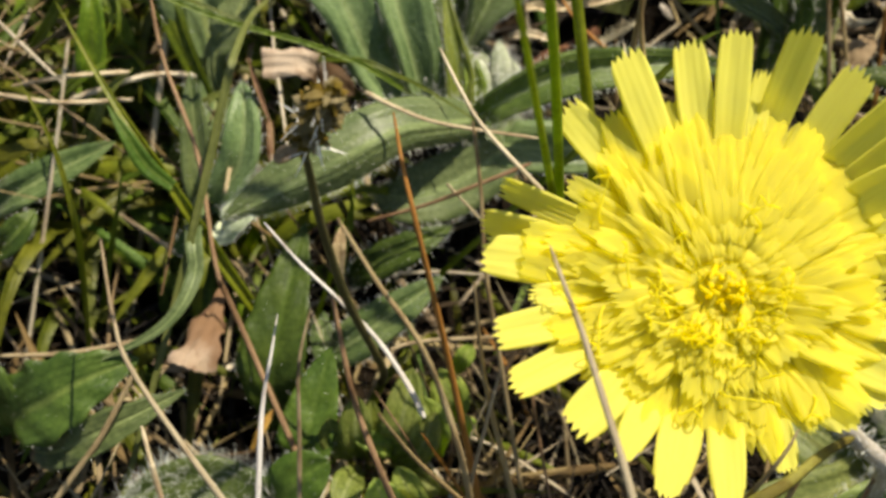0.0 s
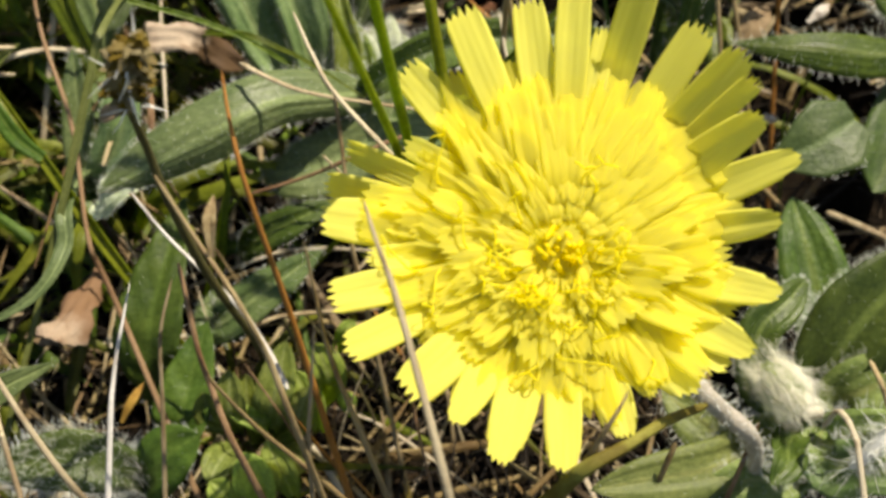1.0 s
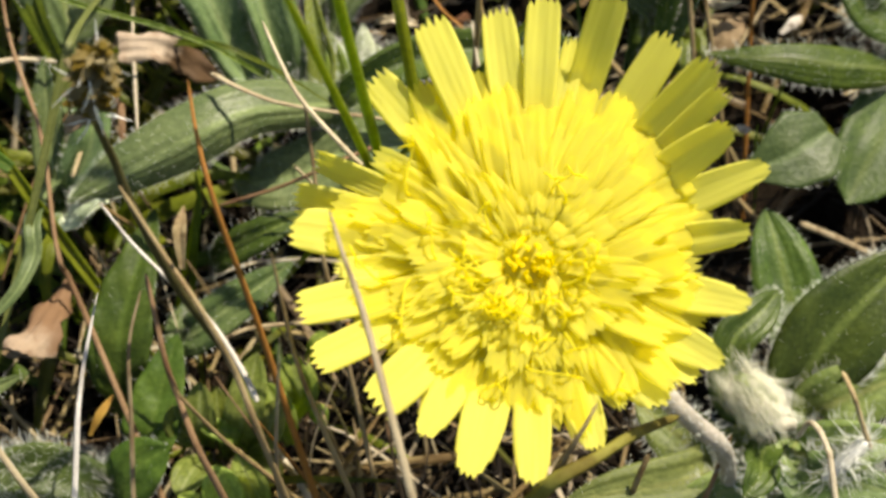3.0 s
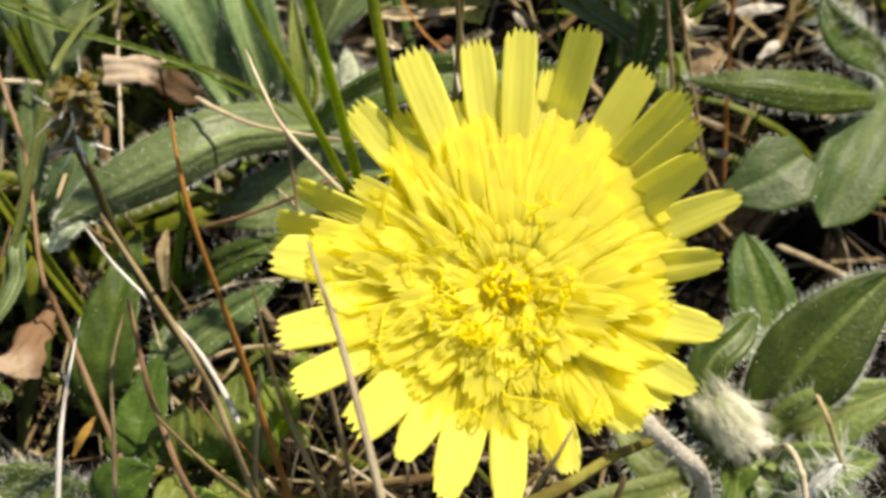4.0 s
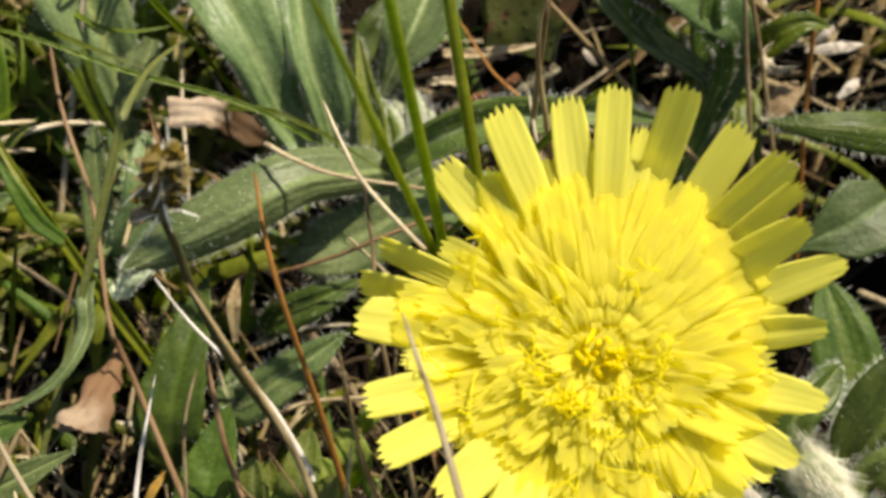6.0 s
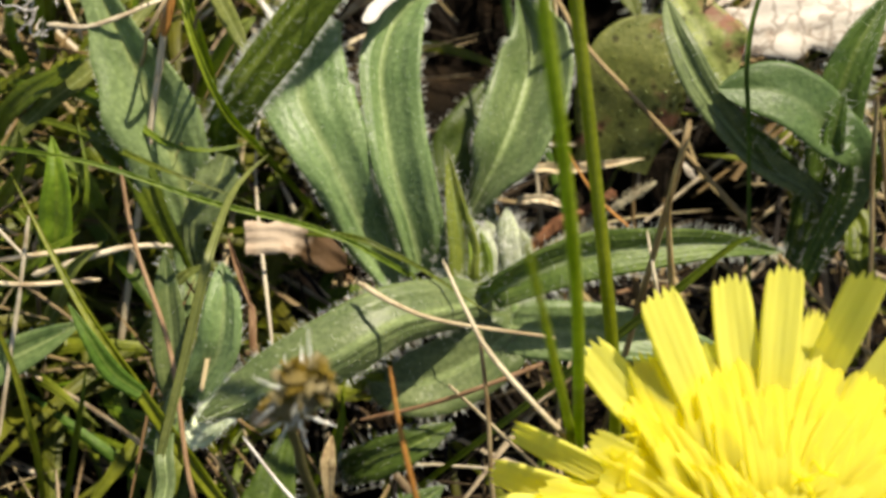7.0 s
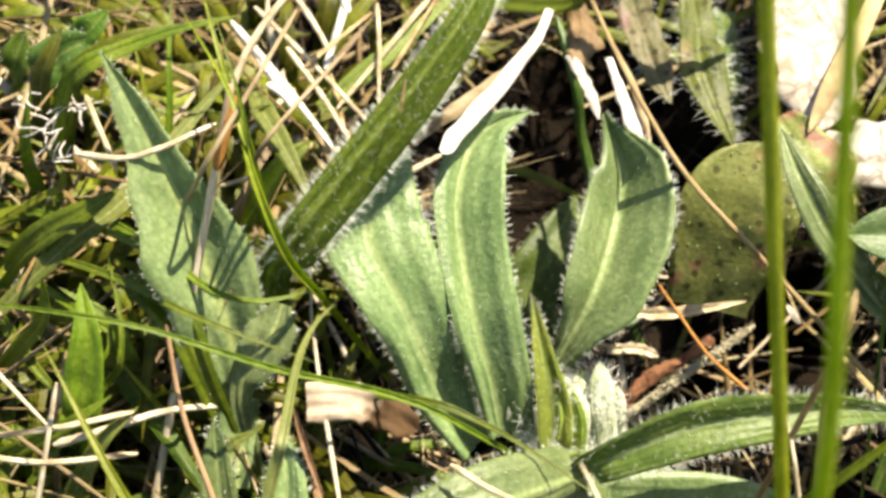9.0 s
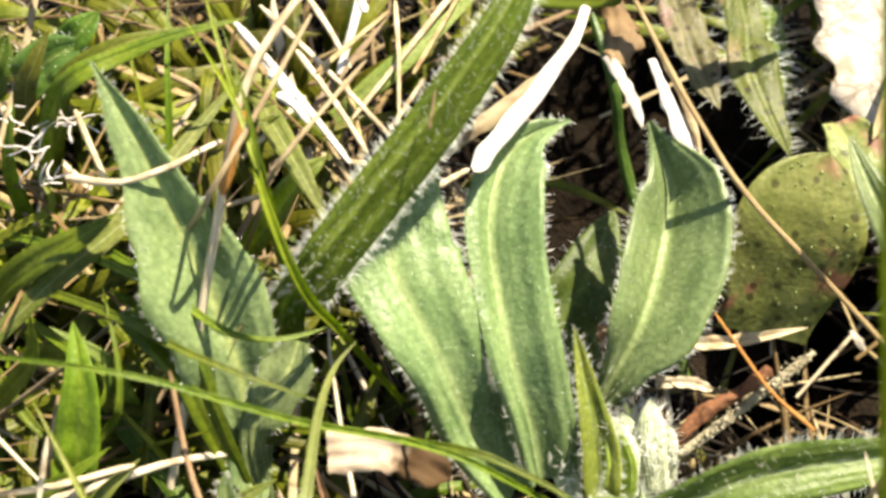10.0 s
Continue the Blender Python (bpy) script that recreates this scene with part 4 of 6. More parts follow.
leaf(rosette_c, [foot, (23.9, -5.7, -3), (20.6, -6.5, -2), (16.9, -6.1, -2)], 4.6, PALE_LEAF, "pale green leaf with sunlight put into its colour", (90, 60), 1.0, fold=8)
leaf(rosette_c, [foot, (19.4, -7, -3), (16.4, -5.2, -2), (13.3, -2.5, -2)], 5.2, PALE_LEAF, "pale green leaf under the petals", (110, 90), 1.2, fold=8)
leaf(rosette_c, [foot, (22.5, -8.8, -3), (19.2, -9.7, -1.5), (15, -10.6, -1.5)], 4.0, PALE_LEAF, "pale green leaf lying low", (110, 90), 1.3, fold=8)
# silky bud, lying over, its hairs combed along it
bud_c, bud_axis = Vector((20.9, -4.0, 3.0)), Vector((-0.62, 0.55, 0.56)).normalized()
sh = Shape()
bx = bud_axis.orthogonal().normalized()
by = bud_axis.cross(bx)
for row, (count, r, z0, z1) in enumerate(((9, 1.4, -1.9, 0.9), (8, 1.25, -0.9, 1.6), (6, 0.8, 0.0, 2.0))):
    for k in range(count):
        a = (k + 0.5 * row) / count * 2 * math.pi
        d = bx * math.cos(a) + by * math.sin(a)
        blade(sh, [bud_c + d * r * 0.5 + bud_axis * (z0 - 0.6), bud_c + d * r + bud_axis * (z0 + 1.0), bud_c + d * r * 0.85 + bud_axis * (z1 * 0.6), bud_c + d * 0.35 + bud_axis * z1],
              1.15, face=tuple(d), n=12, m=4, fold=-12, tip=1.6)
bud_ob = part("bud", sh, BUD, rosette_c, "pale green bud wrapped in long silky hairs")
h = Shape()
for k in range(1800):
    a, z = rnd.uniform(0, 6.28), rnd.uniform(-2.0, 1.9)
    d = bx * math.cos(a) + by * math.sin(a)
    p = bud_c + d * (1.45 * math.sqrt(max(0.02, 1 - (z / 2.5) ** 2))) + bud_axis * z
    lie = rnd.choice((-1, -1, -1, 1))
    hair(h, p, d * rnd.uniform(0.0, 0.5) + bud_axis * lie + bx * rnd.uniform(-0.3, 0.3) + by * rnd.uniform(-0.3, 0.3), rnd.uniform(0.7, 2.3), 0.014, tuple(d * rnd.uniform(-0.8, 0.9)))
part("hairs", h, SILK, bud_ob, "long silky pale hairs")
sh = Shape()
tube(sh, [bud_c - bud_axis * 1.6, bud_c - bud_axis * 3 + Vector((0.5, 0.6, -1.5)), Vector(foot)], 0.5, 0.6, n=8, k=8)
part("stalk", sh, STALK, rosette_c, "short thick bud stalk")
h = Shape()
bent = spine([(26.2, -9, -1), (27.4, -8.2, 1), (28.9, -6.9, 2)], 20)
tube(h, [(26.2, -9, -1), (27.4, -8.2, 1), (28.9, -6.9, 2)], 0.6, 0.5, n=10, k=6)
for k in range(260):
    p = rnd.choice(bent)
    hair(h, p, (rnd.uniform(-1, 1), rnd.uniform(-1, 1), rnd.uniform(-0.3, 1)), rnd.uniform(0.8, 2.6), 0.035, (rnd.uniform(-1, 1), rnd.uniform(-1, 1), 0))
part("runner", h, WOOL, rosette_c, "white woolly runner")

# ---- rounded leaves beyond the flower ----
clump = plant("leafy_herb", (20.8, 17.5, -4), "low herb with rounded smooth green leaves", "plant", "small herbs")
leaf(clump, [(20.8, 17.5, -4), *[(19.5, 14.2, 2), (22.4, 14.1, 4.2), (25.4, 14.9, 5.2), (27.2, 15.9, 5.5), (29.2, 17.5, 5.3)]], 6.4, SMOOTH_LEAF, "rounded grey-green leaf with a pale midrib", (30, 0), 0.6, fold=6, ribs=0.03, profile=(0.1, 0.12, 0.2, 0.85, 1.0, 0.55), n=36, m=14)
clump_b = plant("leafy_herb", (43.2, 34.2, -4), "low herb with a broad leaf going purple at its tip", "plant", "small herbs")
leaf(clump_b, [(43.9, 34.1, -3), (38.4, 25.5, 2), (34.4, 18.8, 2.5), (31.1, 13.3, 1)], 6.6, DULL_GREEN, "broad green leaf with a purple tip", (30, 10), 0.6, fold=8, root=0.5, belly=0.6, tip=3.6)
rib_leaf = plant("hawkweed_rosette", (41.4, 30.3, -4), "edge of a rosette with a narrow dark hairy leaf", "plant", "leaf rosettes")
leaf(rib_leaf, [(40.9, 29.5, -3), (35.2, 23.9, 5), (29.9, 21.9, 8), (24.3, 21.7, 9), (19.5, 23, 8)], 4.0, OLIVE_LEAF, "narrow dark leaf with bristly pale midrib", (90, 120), 1.0, ribs=0.05, fold=-22, belly=0.5, tip=1.5)
leaf(rib_leaf, [(40.9, 29.5, -3), (37.3, 28.1, 4), (33, 27.1, 8), (31.1, 30.1, 10)], 4.0, DEEP_GREEN, "green leaf with long pale hairs", (160, 160), 2.0, fold=14)

# ---- leaves at the upper edge of the turf ----
tall = plant("hairy_leaved_herb", (-29.5, 27.5, -4.0), "herb with a long strap-shaped hairy leaf", "plant", "small herbs")
leaf(tall, [(-29.5, 27.5, -3.5), (-30.4, 32.0, 8), (-28.4, 33.0, 12.8), (-25.1, 36.2, 15.8), (-21.2, 40.0, 19), (-17.3, 44.8, 22), (-15.3, 49.6, 23)], 3.6, STRAP_GREEN, "long strap-shaped green leaf with bristly margins", (460, 320), 0.9, halves=((10, 10), (-44, -44)), split=0.31, n=44, m=16, profile=(0.7, 0.8, 0.95, 1.0, 0.95, 0.75, 0.3))
fork = plant("leafy_herb", (-29.0, 19.5, -4.5), "herb with a large pointed blue-green leaf crossed by grass shadows", "plant", "small herbs")
leaf(fork, [(-32.2, 20.8, 1), (-32.1, 25, 3), (-32.4, 27.8, 5.5), (-33.1, 30.2, 8.5), (-34.6, 33.3, 11.5), (-36.2, 36.2, 14), (-38, 39, 17), (-40.5, 42.5, 19.5)], 6.9, FORK_LEAF, "large pointed blue-green leaf", (110, 80), 0.45, halves=((16, 22, 20, 12), (-6, 2, 22, 52, 40)), split=0.57, n=48, m=16, teeth=0.07, wave=0.3, profile=(0.26, 0.38, 0.6, 0.9, 1.04, 0.76, 0.38, 0.02), face=(0.15, -0.2, 1))
leaf(fork, [(-30.6, 21.0, -3), (-32.0, 25.6, 4.5), (-30.9, 27.3, 6.6), (-29.8, 28.9, 8), (-29.2, 30.5, 8.8)], 3.2, FORK_LEAF, "small toothed side leaf", (40, 30), 0.4, fold=14, teeth=0.1, n=36, m=14, wave=0.3, profile=(0.3, 0.5, 0.85, 1.0, 0.4))
leaf(fork, [(-29.2, 19.2, -4), (-31, 13.6, 2), (-28.8, 15.6, 6), (-28.4, 18.6, 8), (-28.7, 21.5, 8.6)], 3.4, FELT_GREEN, "green leaf in half shade", (60, 40), 0.7, fold=20)
leaf(fork, [(-29.8, 19.2, -4), (-32, 14.1, 2), (-32.6, 18.6, 6), (-33.1, 22.7, 8)], 2.8, GREY_GREEN, "narrow leaf in half shade", (40, 30), 0.7, fold=24)
leaf(fork, [(-28.6, 18.6, -4), (-30.2, 10.5, 4), (-27.9, 11, 6.5), (-25.1, 12.5, 6.5)], 2.6, FELT_WHITE, "white felted underside of a leaf", (60, 40), 0.7, fold=-16, wave=0.3)
leaf(fork, [(-28.6, 19.0, -4), (-31.2, 14.2, 0), (-32.6, 11.5, 1), (-35, 10.5, 0)], 2.6, DEEP_GREEN, "low leaf", (40, 30), 0.7, fold=20)
leaf(fork, [(-30.2, 20.2, -4), (-34.1, 26.1, 6), (-35.5, 28.7, 9), (-38.1, 30.8, 10), (-39.8, 31.5, 10)], 2.4, FRESH_GREEN, "small bright leaf", (10, 10), 0.5, fold=16)
short = plant("leafy_herb", (-44.3, 25.3, -4), "short blunt bright green leaf standing alone", "plant", "small herbs")
leaf(short, [(-44.3, 25.5, -4), (-42, 23.5, 5), (-41.4, 25.4, 8), (-41.2, 27.6, 10), (-41.8, 30.7, 11)], 2.7, FRESH_GREEN, "short bright green leaf", (0, 0), fold=14, root=0.75, belly=0.45, tip=1.6)

grass([(-9.4, 58.4, 8), (-7.2, 55.6, 13.0), (-3.8, 54.5, 15.0), (0.8, 54.1, 15.5), (7.2, 55.4, 15.0)], 3.2, "green grass leaf bent over dead leaves", FRESH_GREEN, fold=14, belly=0.6)
striped = plant("leafy_herb", (-53.9, 17.1, -7), "low herb with a pale striped leaf", "plant", "small herbs")
leaf(striped, [(-53.4, 16.5, -6), (-48.8, 14.9, 1), (-44.3, 16.4, 3), (-39.5, 18.8, 4)], 3.4, GREY_GREEN, "grey-green leaf with pale stripes", (20, 10), 0.6, fold=20)
leaf(striped, [(-52.7, 15.3, -6), (-48.9, 10.9, 0), (-46.6, 11.9, 2), (-45.9, 13.5, 2)], 2.6, DEEP_GREEN, "small low leaf", (10, 10), 0.6, fold=16)

dim = plant("leafy_herb", (-53.7, 57.5, -5), "low herb with dark rounded leaves in the turf", "plant", "small herbs")
leaf(dim, [(-53.3, 56.7, -4), (-49, 50.1, 7), (-46.5, 50.6, 10), (-43.8, 51.5, 11)], 3.4, DEEP_GREEN, "dark rounded leaf", (20, 20), 0.6, fold=12, tip=2.6)
leaf(dim, [(-53.1, 56.4, -4), (-47, 52.2, 7), (-44.6, 51.7, 11), (-42.9, 53.3, 12)], 2.6, MID_GREEN, "small leaf in sunlight", (10, 10), 0.6, fold=12, tip=2.6)
leaf(dim, [(-53.5, 56.4, -4), (-51.1, 51.9, 6), (-49.8, 53.9, 9)], 2.6, MID_GREEN, "small leaf", (10, 10), 0.6, fold=12, tip=2.6)

# ---- herbs in the shade beside the flower ----
herb = plant("serrated_herb", (-46.4, -3.4, -6), "herb with dark green serrated leaves in shade", "plant", "small herbs")
leaf(herb, [(-46.2, -3.5, -5.5), (-45.2, -3.9, 0), (-41.8, -3.5, 3), (-38.5, -2, 4), (-35.1, -0.5, 4)], 5.8, DEEP_GREEN, "dark toothed leaf", (20, 20), 0.6, pinnate=0.14, ribs=0.0, n=60, fold=10, teeth=0.14, tip=1.4)
leaf(herb, [(-45.1, -4.5, -5.5), (-41.4, -6.3, 0), (-36.6, -5.4, 3), (-31.4, -2.7, 3.5)], 3.2, GREY_GREEN, "toothed leaf with a lit edge", (10, 10), 0.6, pinnate=0.12, ribs=0.0, n=60, fold=14, teeth=0.12, tip=1.4)
leaf(herb, [(-46.7, -3.5, -5.5), (-46.5, -2.6, 2), (-48, 0.1, 4)], 4.0, DEEP_GREEN, "dark toothed leaf", (10, 0), 0.6, fold=12, teeth=0.12)
herb_b = plant("leafy_herb", (-25.6, -2.4, -6), "small herb with dark oval leaves", "plant", "small herbs")
leaf(herb_b, [(-25.5, -2.5, -5.5), (-25.9, 0.1, 0), (-25, 4.7, 2.5), (-23.5, 11.1, 4)], 5.2, DARK_HERB, "dark oval leaf with fine veins", (30, 10), 0.6, pinnate=0.10, ribs=0.0, n=60, fold=8, root=0.5, belly=0.4, tip=1.7, teeth=0.05)
leaf(herb_b, [(-24.4, -5.8, -5.5), (-23.4, -5.6, -2), (-22.5, -2.3, -0.5), (-21.3, 1.8, 1)], 4.4, DARK_HERB, "dark oval leaf", (20, 10), 0.6, pinnate=0.10, ribs=0.0, n=60, fold=6, root=0.6, belly=0.45)
leaf(herb_b, [(-26.4, -9, -5.5), (-25, -9.6, -2), (-23.2, -8.4, 0), (-20.9, -7.3, 1)], 4.4, DARK_HERB, "rounded dark leaf with a pale margin", (30, 10), 0.6, fold=6, root=0.6, tip=3.0)
leaf(herb_b, [(-25, -9.2, -5.5), (-26.6, -9.4, -1), (-29.7, -9.1, 0.5), (-32.9, -9.4, 0.5), (-36.1, -10, -0)], 4.6, DULL_GREEN, "grey woolly leaf", (200, 420), 1.6, fold=12)
leaf(herb_b, [(-23.3, 7.5, -5.5), (-21.3, 2.4, -1), (-16.8, 4, 2), (-12.6, 6.9, 3)], 3.6, GREY_GREEN, "grey hairy leaf", (70, 60), 0.7, fold=12)
leaf(herb_b, [(-20.6, 10.7, -5.5), (-19.3, 9.5, -1), (-15.5, 9.9, 2), (-11.9, 11.7, 2.5)], 2.9, DEEP_GREEN, "grey hairy leaf", (55, 40), 0.8, fold=14, teeth=0.1)
seedling = plant("seedling", (-18.2, -4.2, -6), "yellow-green seedling with small rounded leaves", "plant", "small herbs")
for a, b, c, w in ((((-18.6, -4.9, -5.5)), ((-19.2, -5, -1)), ((-19.1, -2.4, 1.5)), 2.6), (((-17.3, -4.4, -5.5)), ((-16, -4.9, 0)), ((-14.9, -0.5, 2.5)), 3.0), (((-18.2, -4.4, -5.5)), ((-20.6, -5.1, -2)), ((-21.3, -3.6, 0)), 2.2),
                   (((-16.8, -5.3, -5.5)), ((-14.5, -5.9, -1)), ((-13.2, -3.5, 1)), 2.4), (((-19, -5.8, -5.5)), ((-19.6, -7.8, -2)), ((-20.3, -10.3, -1)), 2.6), (((-16.4, -5.8, -5.5)), ((-14.5, -7.8, -2)), ((-12.8, -9, -1)), 2.4)):
    leaf(seedling, [a, b, c], w, LIME_LEAF, "", fold=12, root=0.35, belly=0.6, tip=2.6)

seedling_b = plant("seedling", (-14.6, -5, -6), "pale green seedling among straws, oval leaves brightened to look sunlit", "plant", "small herbs")
for a, b, c, w in ((((-18.2, -5.7, -5.5)), ((-18.1, -4.6, -2)), ((-18.2, -2.1, 0)), 2.2), (((-12.9, -2.4, -5.5)), ((-12, -2.1, -1)), ((-12.9, 0, 1)), 3.0), (((-16.1, -5.4, -5)), ((-16.7, -5.3, -2)), ((-19.6, -4.6, -1)), 1.8),
                   (((-10.8, -3.4, -5.5)), ((-10.7, -3.3, -3)), ((-10.8, -2.6, -2)), 1.5), (((-14.9, -5.7, -5.5)), ((-14.7, -4.2, -2)), ((-15.8, -2.3, -1)), 1.6), (((-12.2, 1.7, -5)), ((-11.2, 1.9, -2)), ((-10.3, 2.9, -1)), 1.6)):
    leaf(seedling_b, [a, b, c], w, YOUNG_SUNLIT, "", fold=14, root=0.35, belly=0.6, tip=2.6)
seedling_c = plant("seedling", (-16.4, -10.9, -6), "young seedling with round green leaves brightened to look sunlit", "plant", "small herbs")
for a, b, c, w in ((((-16.7, -11.2, -5)), ((-16.6, -10.9, -0.5)), ((-17.6, -8.6, 1)), 3.0), (((-14.4, -10.5, -5)), ((-14.7, -10, -0.5)), ((-16, -7.7, 1)), 2.4), (((-13, -4.9, -5)), ((-13.2, -4.6, -0.5)), ((-14.3, -2.4, 1.5)), 2.6), (((-18.8, -10.9, -5)), ((-18.9, -11.3, -1)), ((-20, -10.4, 0)), 2.2)):
    leaf(seedling_c, [a, b, c], w, YOUNG_SUNLIT, "", fold=14, root=0.35, belly=0.6, tip=2.6)

# ---- tall green stems and grass blades ----
stalk("grass_shoot", [(-10.2, 0.8, 47.5), (-8.0, 2.8, 34.0), (-5.7, 4.3, 20.0), (-4.3, 5.2, 10.0)], 0.14, 0.46, BLADE_GREEN, "smooth green grass stem with a cut-off tip", "grass", "green grass stems", 0.8, k=8)
stalk("grass_shoot", [(-13.9, 23.1, 70.0), (-9.7, 13.0, 50.0), (-6.9, 6.6, 35.0), (-5.0, 5.2, 18.0), (-4.2, 4.4, 9.0)], 0.27, 0.38, BLADE_GREEN, "tall green grass stem beside the flower", "grass", "green grass stems", 0.9, k=8)
stalk("grass_shoot", [(-13.2, 46.8, 70.0), (-11.1, 39.4, 60.0), (-7.0, 24.6, 40.0), (-3.0, 9.9, 20.0), (-1.8, 5.5, 10.0)], 0.33, 0.42, BLADE_GREEN, "tall green grass stem rising behind the flower", "grass", "green grass stems", 0.9, k=8)
grass([(-34, -0.6, 2.5), (-31.8, 6, 7), (-30, 11.4, 11), (-28.6, 16.3, 14.2), (-28.1, 18.6, 15), (-27.7, 23.9, 13), (-27, 27.7, 10.8), (-25.7, 29.9, 10.1)], 0.95, "long arching blade of green grass", BLADE_SAGE, belly=0.5)
grass([(-40.5, 7.3, 4), (-40, 8.9, 9), (-41.1, 12.7, 13), (-43.8, 17.1, 16)], 0.75, "thin green grass blade in the turf")
grass([(-27.8, 5.4, 2), (-30.4, 8.2, 6), (-32.9, 11, 10), (-37.1, 16.3, 13), (-42.5, 24.8, 15)], 1.75, "thick green grass stem with a sheath", fold=40)
grass([(-32.6, 10.6, 10.2), (-34.3, 11.5, 11.5), (-35.7, 13.2, 13), (-37.2, 15.3, 14)], 1.8, "short pointed grass leaf on its stem", MID_GREEN, root=False, fold=20)
grass([(-31.6, 10.7, 6), (-31, 4.8, 7), (-33.2, 1.1, 6), (-39, -1.2, 4)], 1.7, "grey-green curved grass leaf", FELT_GREEN, fold=16)
grass([(-15.2, 21.3, 7), (-21.7, 23.3, 10), (-29, 23.7, 13), (-36.5, 24.8, 16), (-43.3, 25.5, 17), (-45.8, 25.6, 17)], 0.7, "long thin green stem lying across the leaves", FRESH_GREEN, fold=40)
grass([(-26.2, 30.8, 8), (-28.5, 30.8, 14), (-30.4, 33.7, 18), (-32.1, 38.8, 20), (-35.8, 45.9, 20)], 0.9, "thin green grass blade in the turf", fold=35)
grass([(-30.3, 35.7, 10), (-31.4, 38.5, 16), (-33.1, 42.6, 19), (-34.8, 48.2, 20)], 0.9, "thin green grass blade in the turf", fold=35)
grass([(-46.9, 44.8, 4), (-44.4, 44, 13), (-42.5, 44.2, 16), (-39.9, 45.5, 16.5), (-36.6, 46.8, 17), (-32.3, 48.3, 17)], 1.9, "broad bright grass leaf bent over", FRESH_GREEN, fold=14)
grass([(-48.3, 31.4, 6), (-43.7, 34.8, 9), (-39.9, 38.2, 10), (-36.3, 44.2, 10.5), (-33, 49.4, 11)], 2.0, "pale green grass blade lying aslant", LIME_LEAF, fold=8, root=False)
grass([(-27.5, 48.4, 7), (-22.5, 52.2, 9), (-16.2, 59.8, 9)], 2.0, "pale green grass blade lying aslant", LIME_LEAF, fold=8, root=False)
grass([(-48.6, 39.4, 6), (-45.1, 40.3, 8), (-46.2, 42.6, 9), (-48.2, 43.2, 10)], 0.8, "thin green grass blade in the turf")
grass([(-38.7, 40.7, 4), (-38, 44.9, 9), (-38.1, 49.5, 12), (-38.3, 54.4, 13)], 0.8, "upright green grass blade in the turf", FRESH_GREEN)
grass([(-39.6, 45.2, 6), (-40.1, 48.1, 9), (-41.3, 52.2, 11)], 0.6, "thin green grass blade in the turf")
grass([(-40.9, 26, 1), (-38.3, 25.9, 4), (-33.9, 25.7, 7)], 0.6, "thin green grass blade in the turf")
grass([(-36.3, 24.5, 1), (-37.6, 25.6, 4), (-40.7, 28.3, 7)], 0.8, "green grass blade in the turf")
grass([(-48.6, 31.6, 4), (-45.3, 27.4, 5), (-43.3, 25.6, 4)], 1.2, "green grass blade in the turf", FRESH_GREEN)
for a, b, c, w, tone in (((-47.7, 28.5, 4), (-44.4, 29.1, 9), (-43.9, 30.5, 12), 1.8, FRESH_GREEN), ((-39.7, 29, 3), (-40.3, 29.6, 8), (-43.4, 30.9, 10), 1.6, LIME_LEAF), ((-36.6, 34.1, 3), (-38.2, 32.9, 8), (-40.4, 33.4, 10), 1.4, FRESH_GREEN),
                         ((-42.6, 20.1, 2), (-40.3, 21.9, 6), (-38, 24, 7), 1.8, LIME_LEAF), ((-46.3, 22.7, 3), (-42.5, 22.5, 7), (-39.5, 24.3, 8), 1.6, FRESH_GREEN), ((-31.4, 41, 6), (-29.2, 41.4, 10), (-27.7, 42.3, 11), 2.6, LIME_LEAF),
                         ((-35.3, 20.8, 0), (-32.8, 22.3, 4), (-30.4, 23.4, 5), 1.6, LIME_LEAF), ((-47.5, 41.5, 5), (-47.5, 42.5, 10), (-46.8, 44.9, 13), 1.5, FRESH_GREEN)):
    grass([a, b, c], w, "broad yellow-green grass blade in the turf", tone, fold=16)
grass([(-1.4, 14.1, 12), (1.8, 15.3, 16), (4.9, 16.9, 19), (6.7, 17.4, 20)], 0.85, "yellow-green grass blade behind the flower", FRESH_GREEN)
grass([(8.6, 28.1, 14), (7.4, 30.5, 20), (8, 33.8, 23), (10.2, 36.6, 26), (11.4, 38.6, 27)], 0.6, "thin dark green stem standing upright", DEEP_GREEN, fold=40)
grass([(-20.6, 8.8, 2), (-19.7, 10.5, 6), (-19.6, 11.6, 9)], 0.8, "short green grass blade among dead straw", FRESH_GREEN)
grass([(-21, 9.5, 2), (-19.8, 10.7, 6), (-19.5, 12.9, 8)], 0.6, "short green grass blade among dead straw")
grass([(24.4, 17, 1), (23.3, 16.5, 5), (23.1, 16.9, 7)], 0.45, "yellow-green grass shoot beside a leaf", FRESH_GREEN)
grass([(26.1, 22, 2), (25.8, 21.2, 6), (26.2, 21.9, 7)], 0.5, "yellow-green grass shoot beside a leaf", FRESH_GREEN)
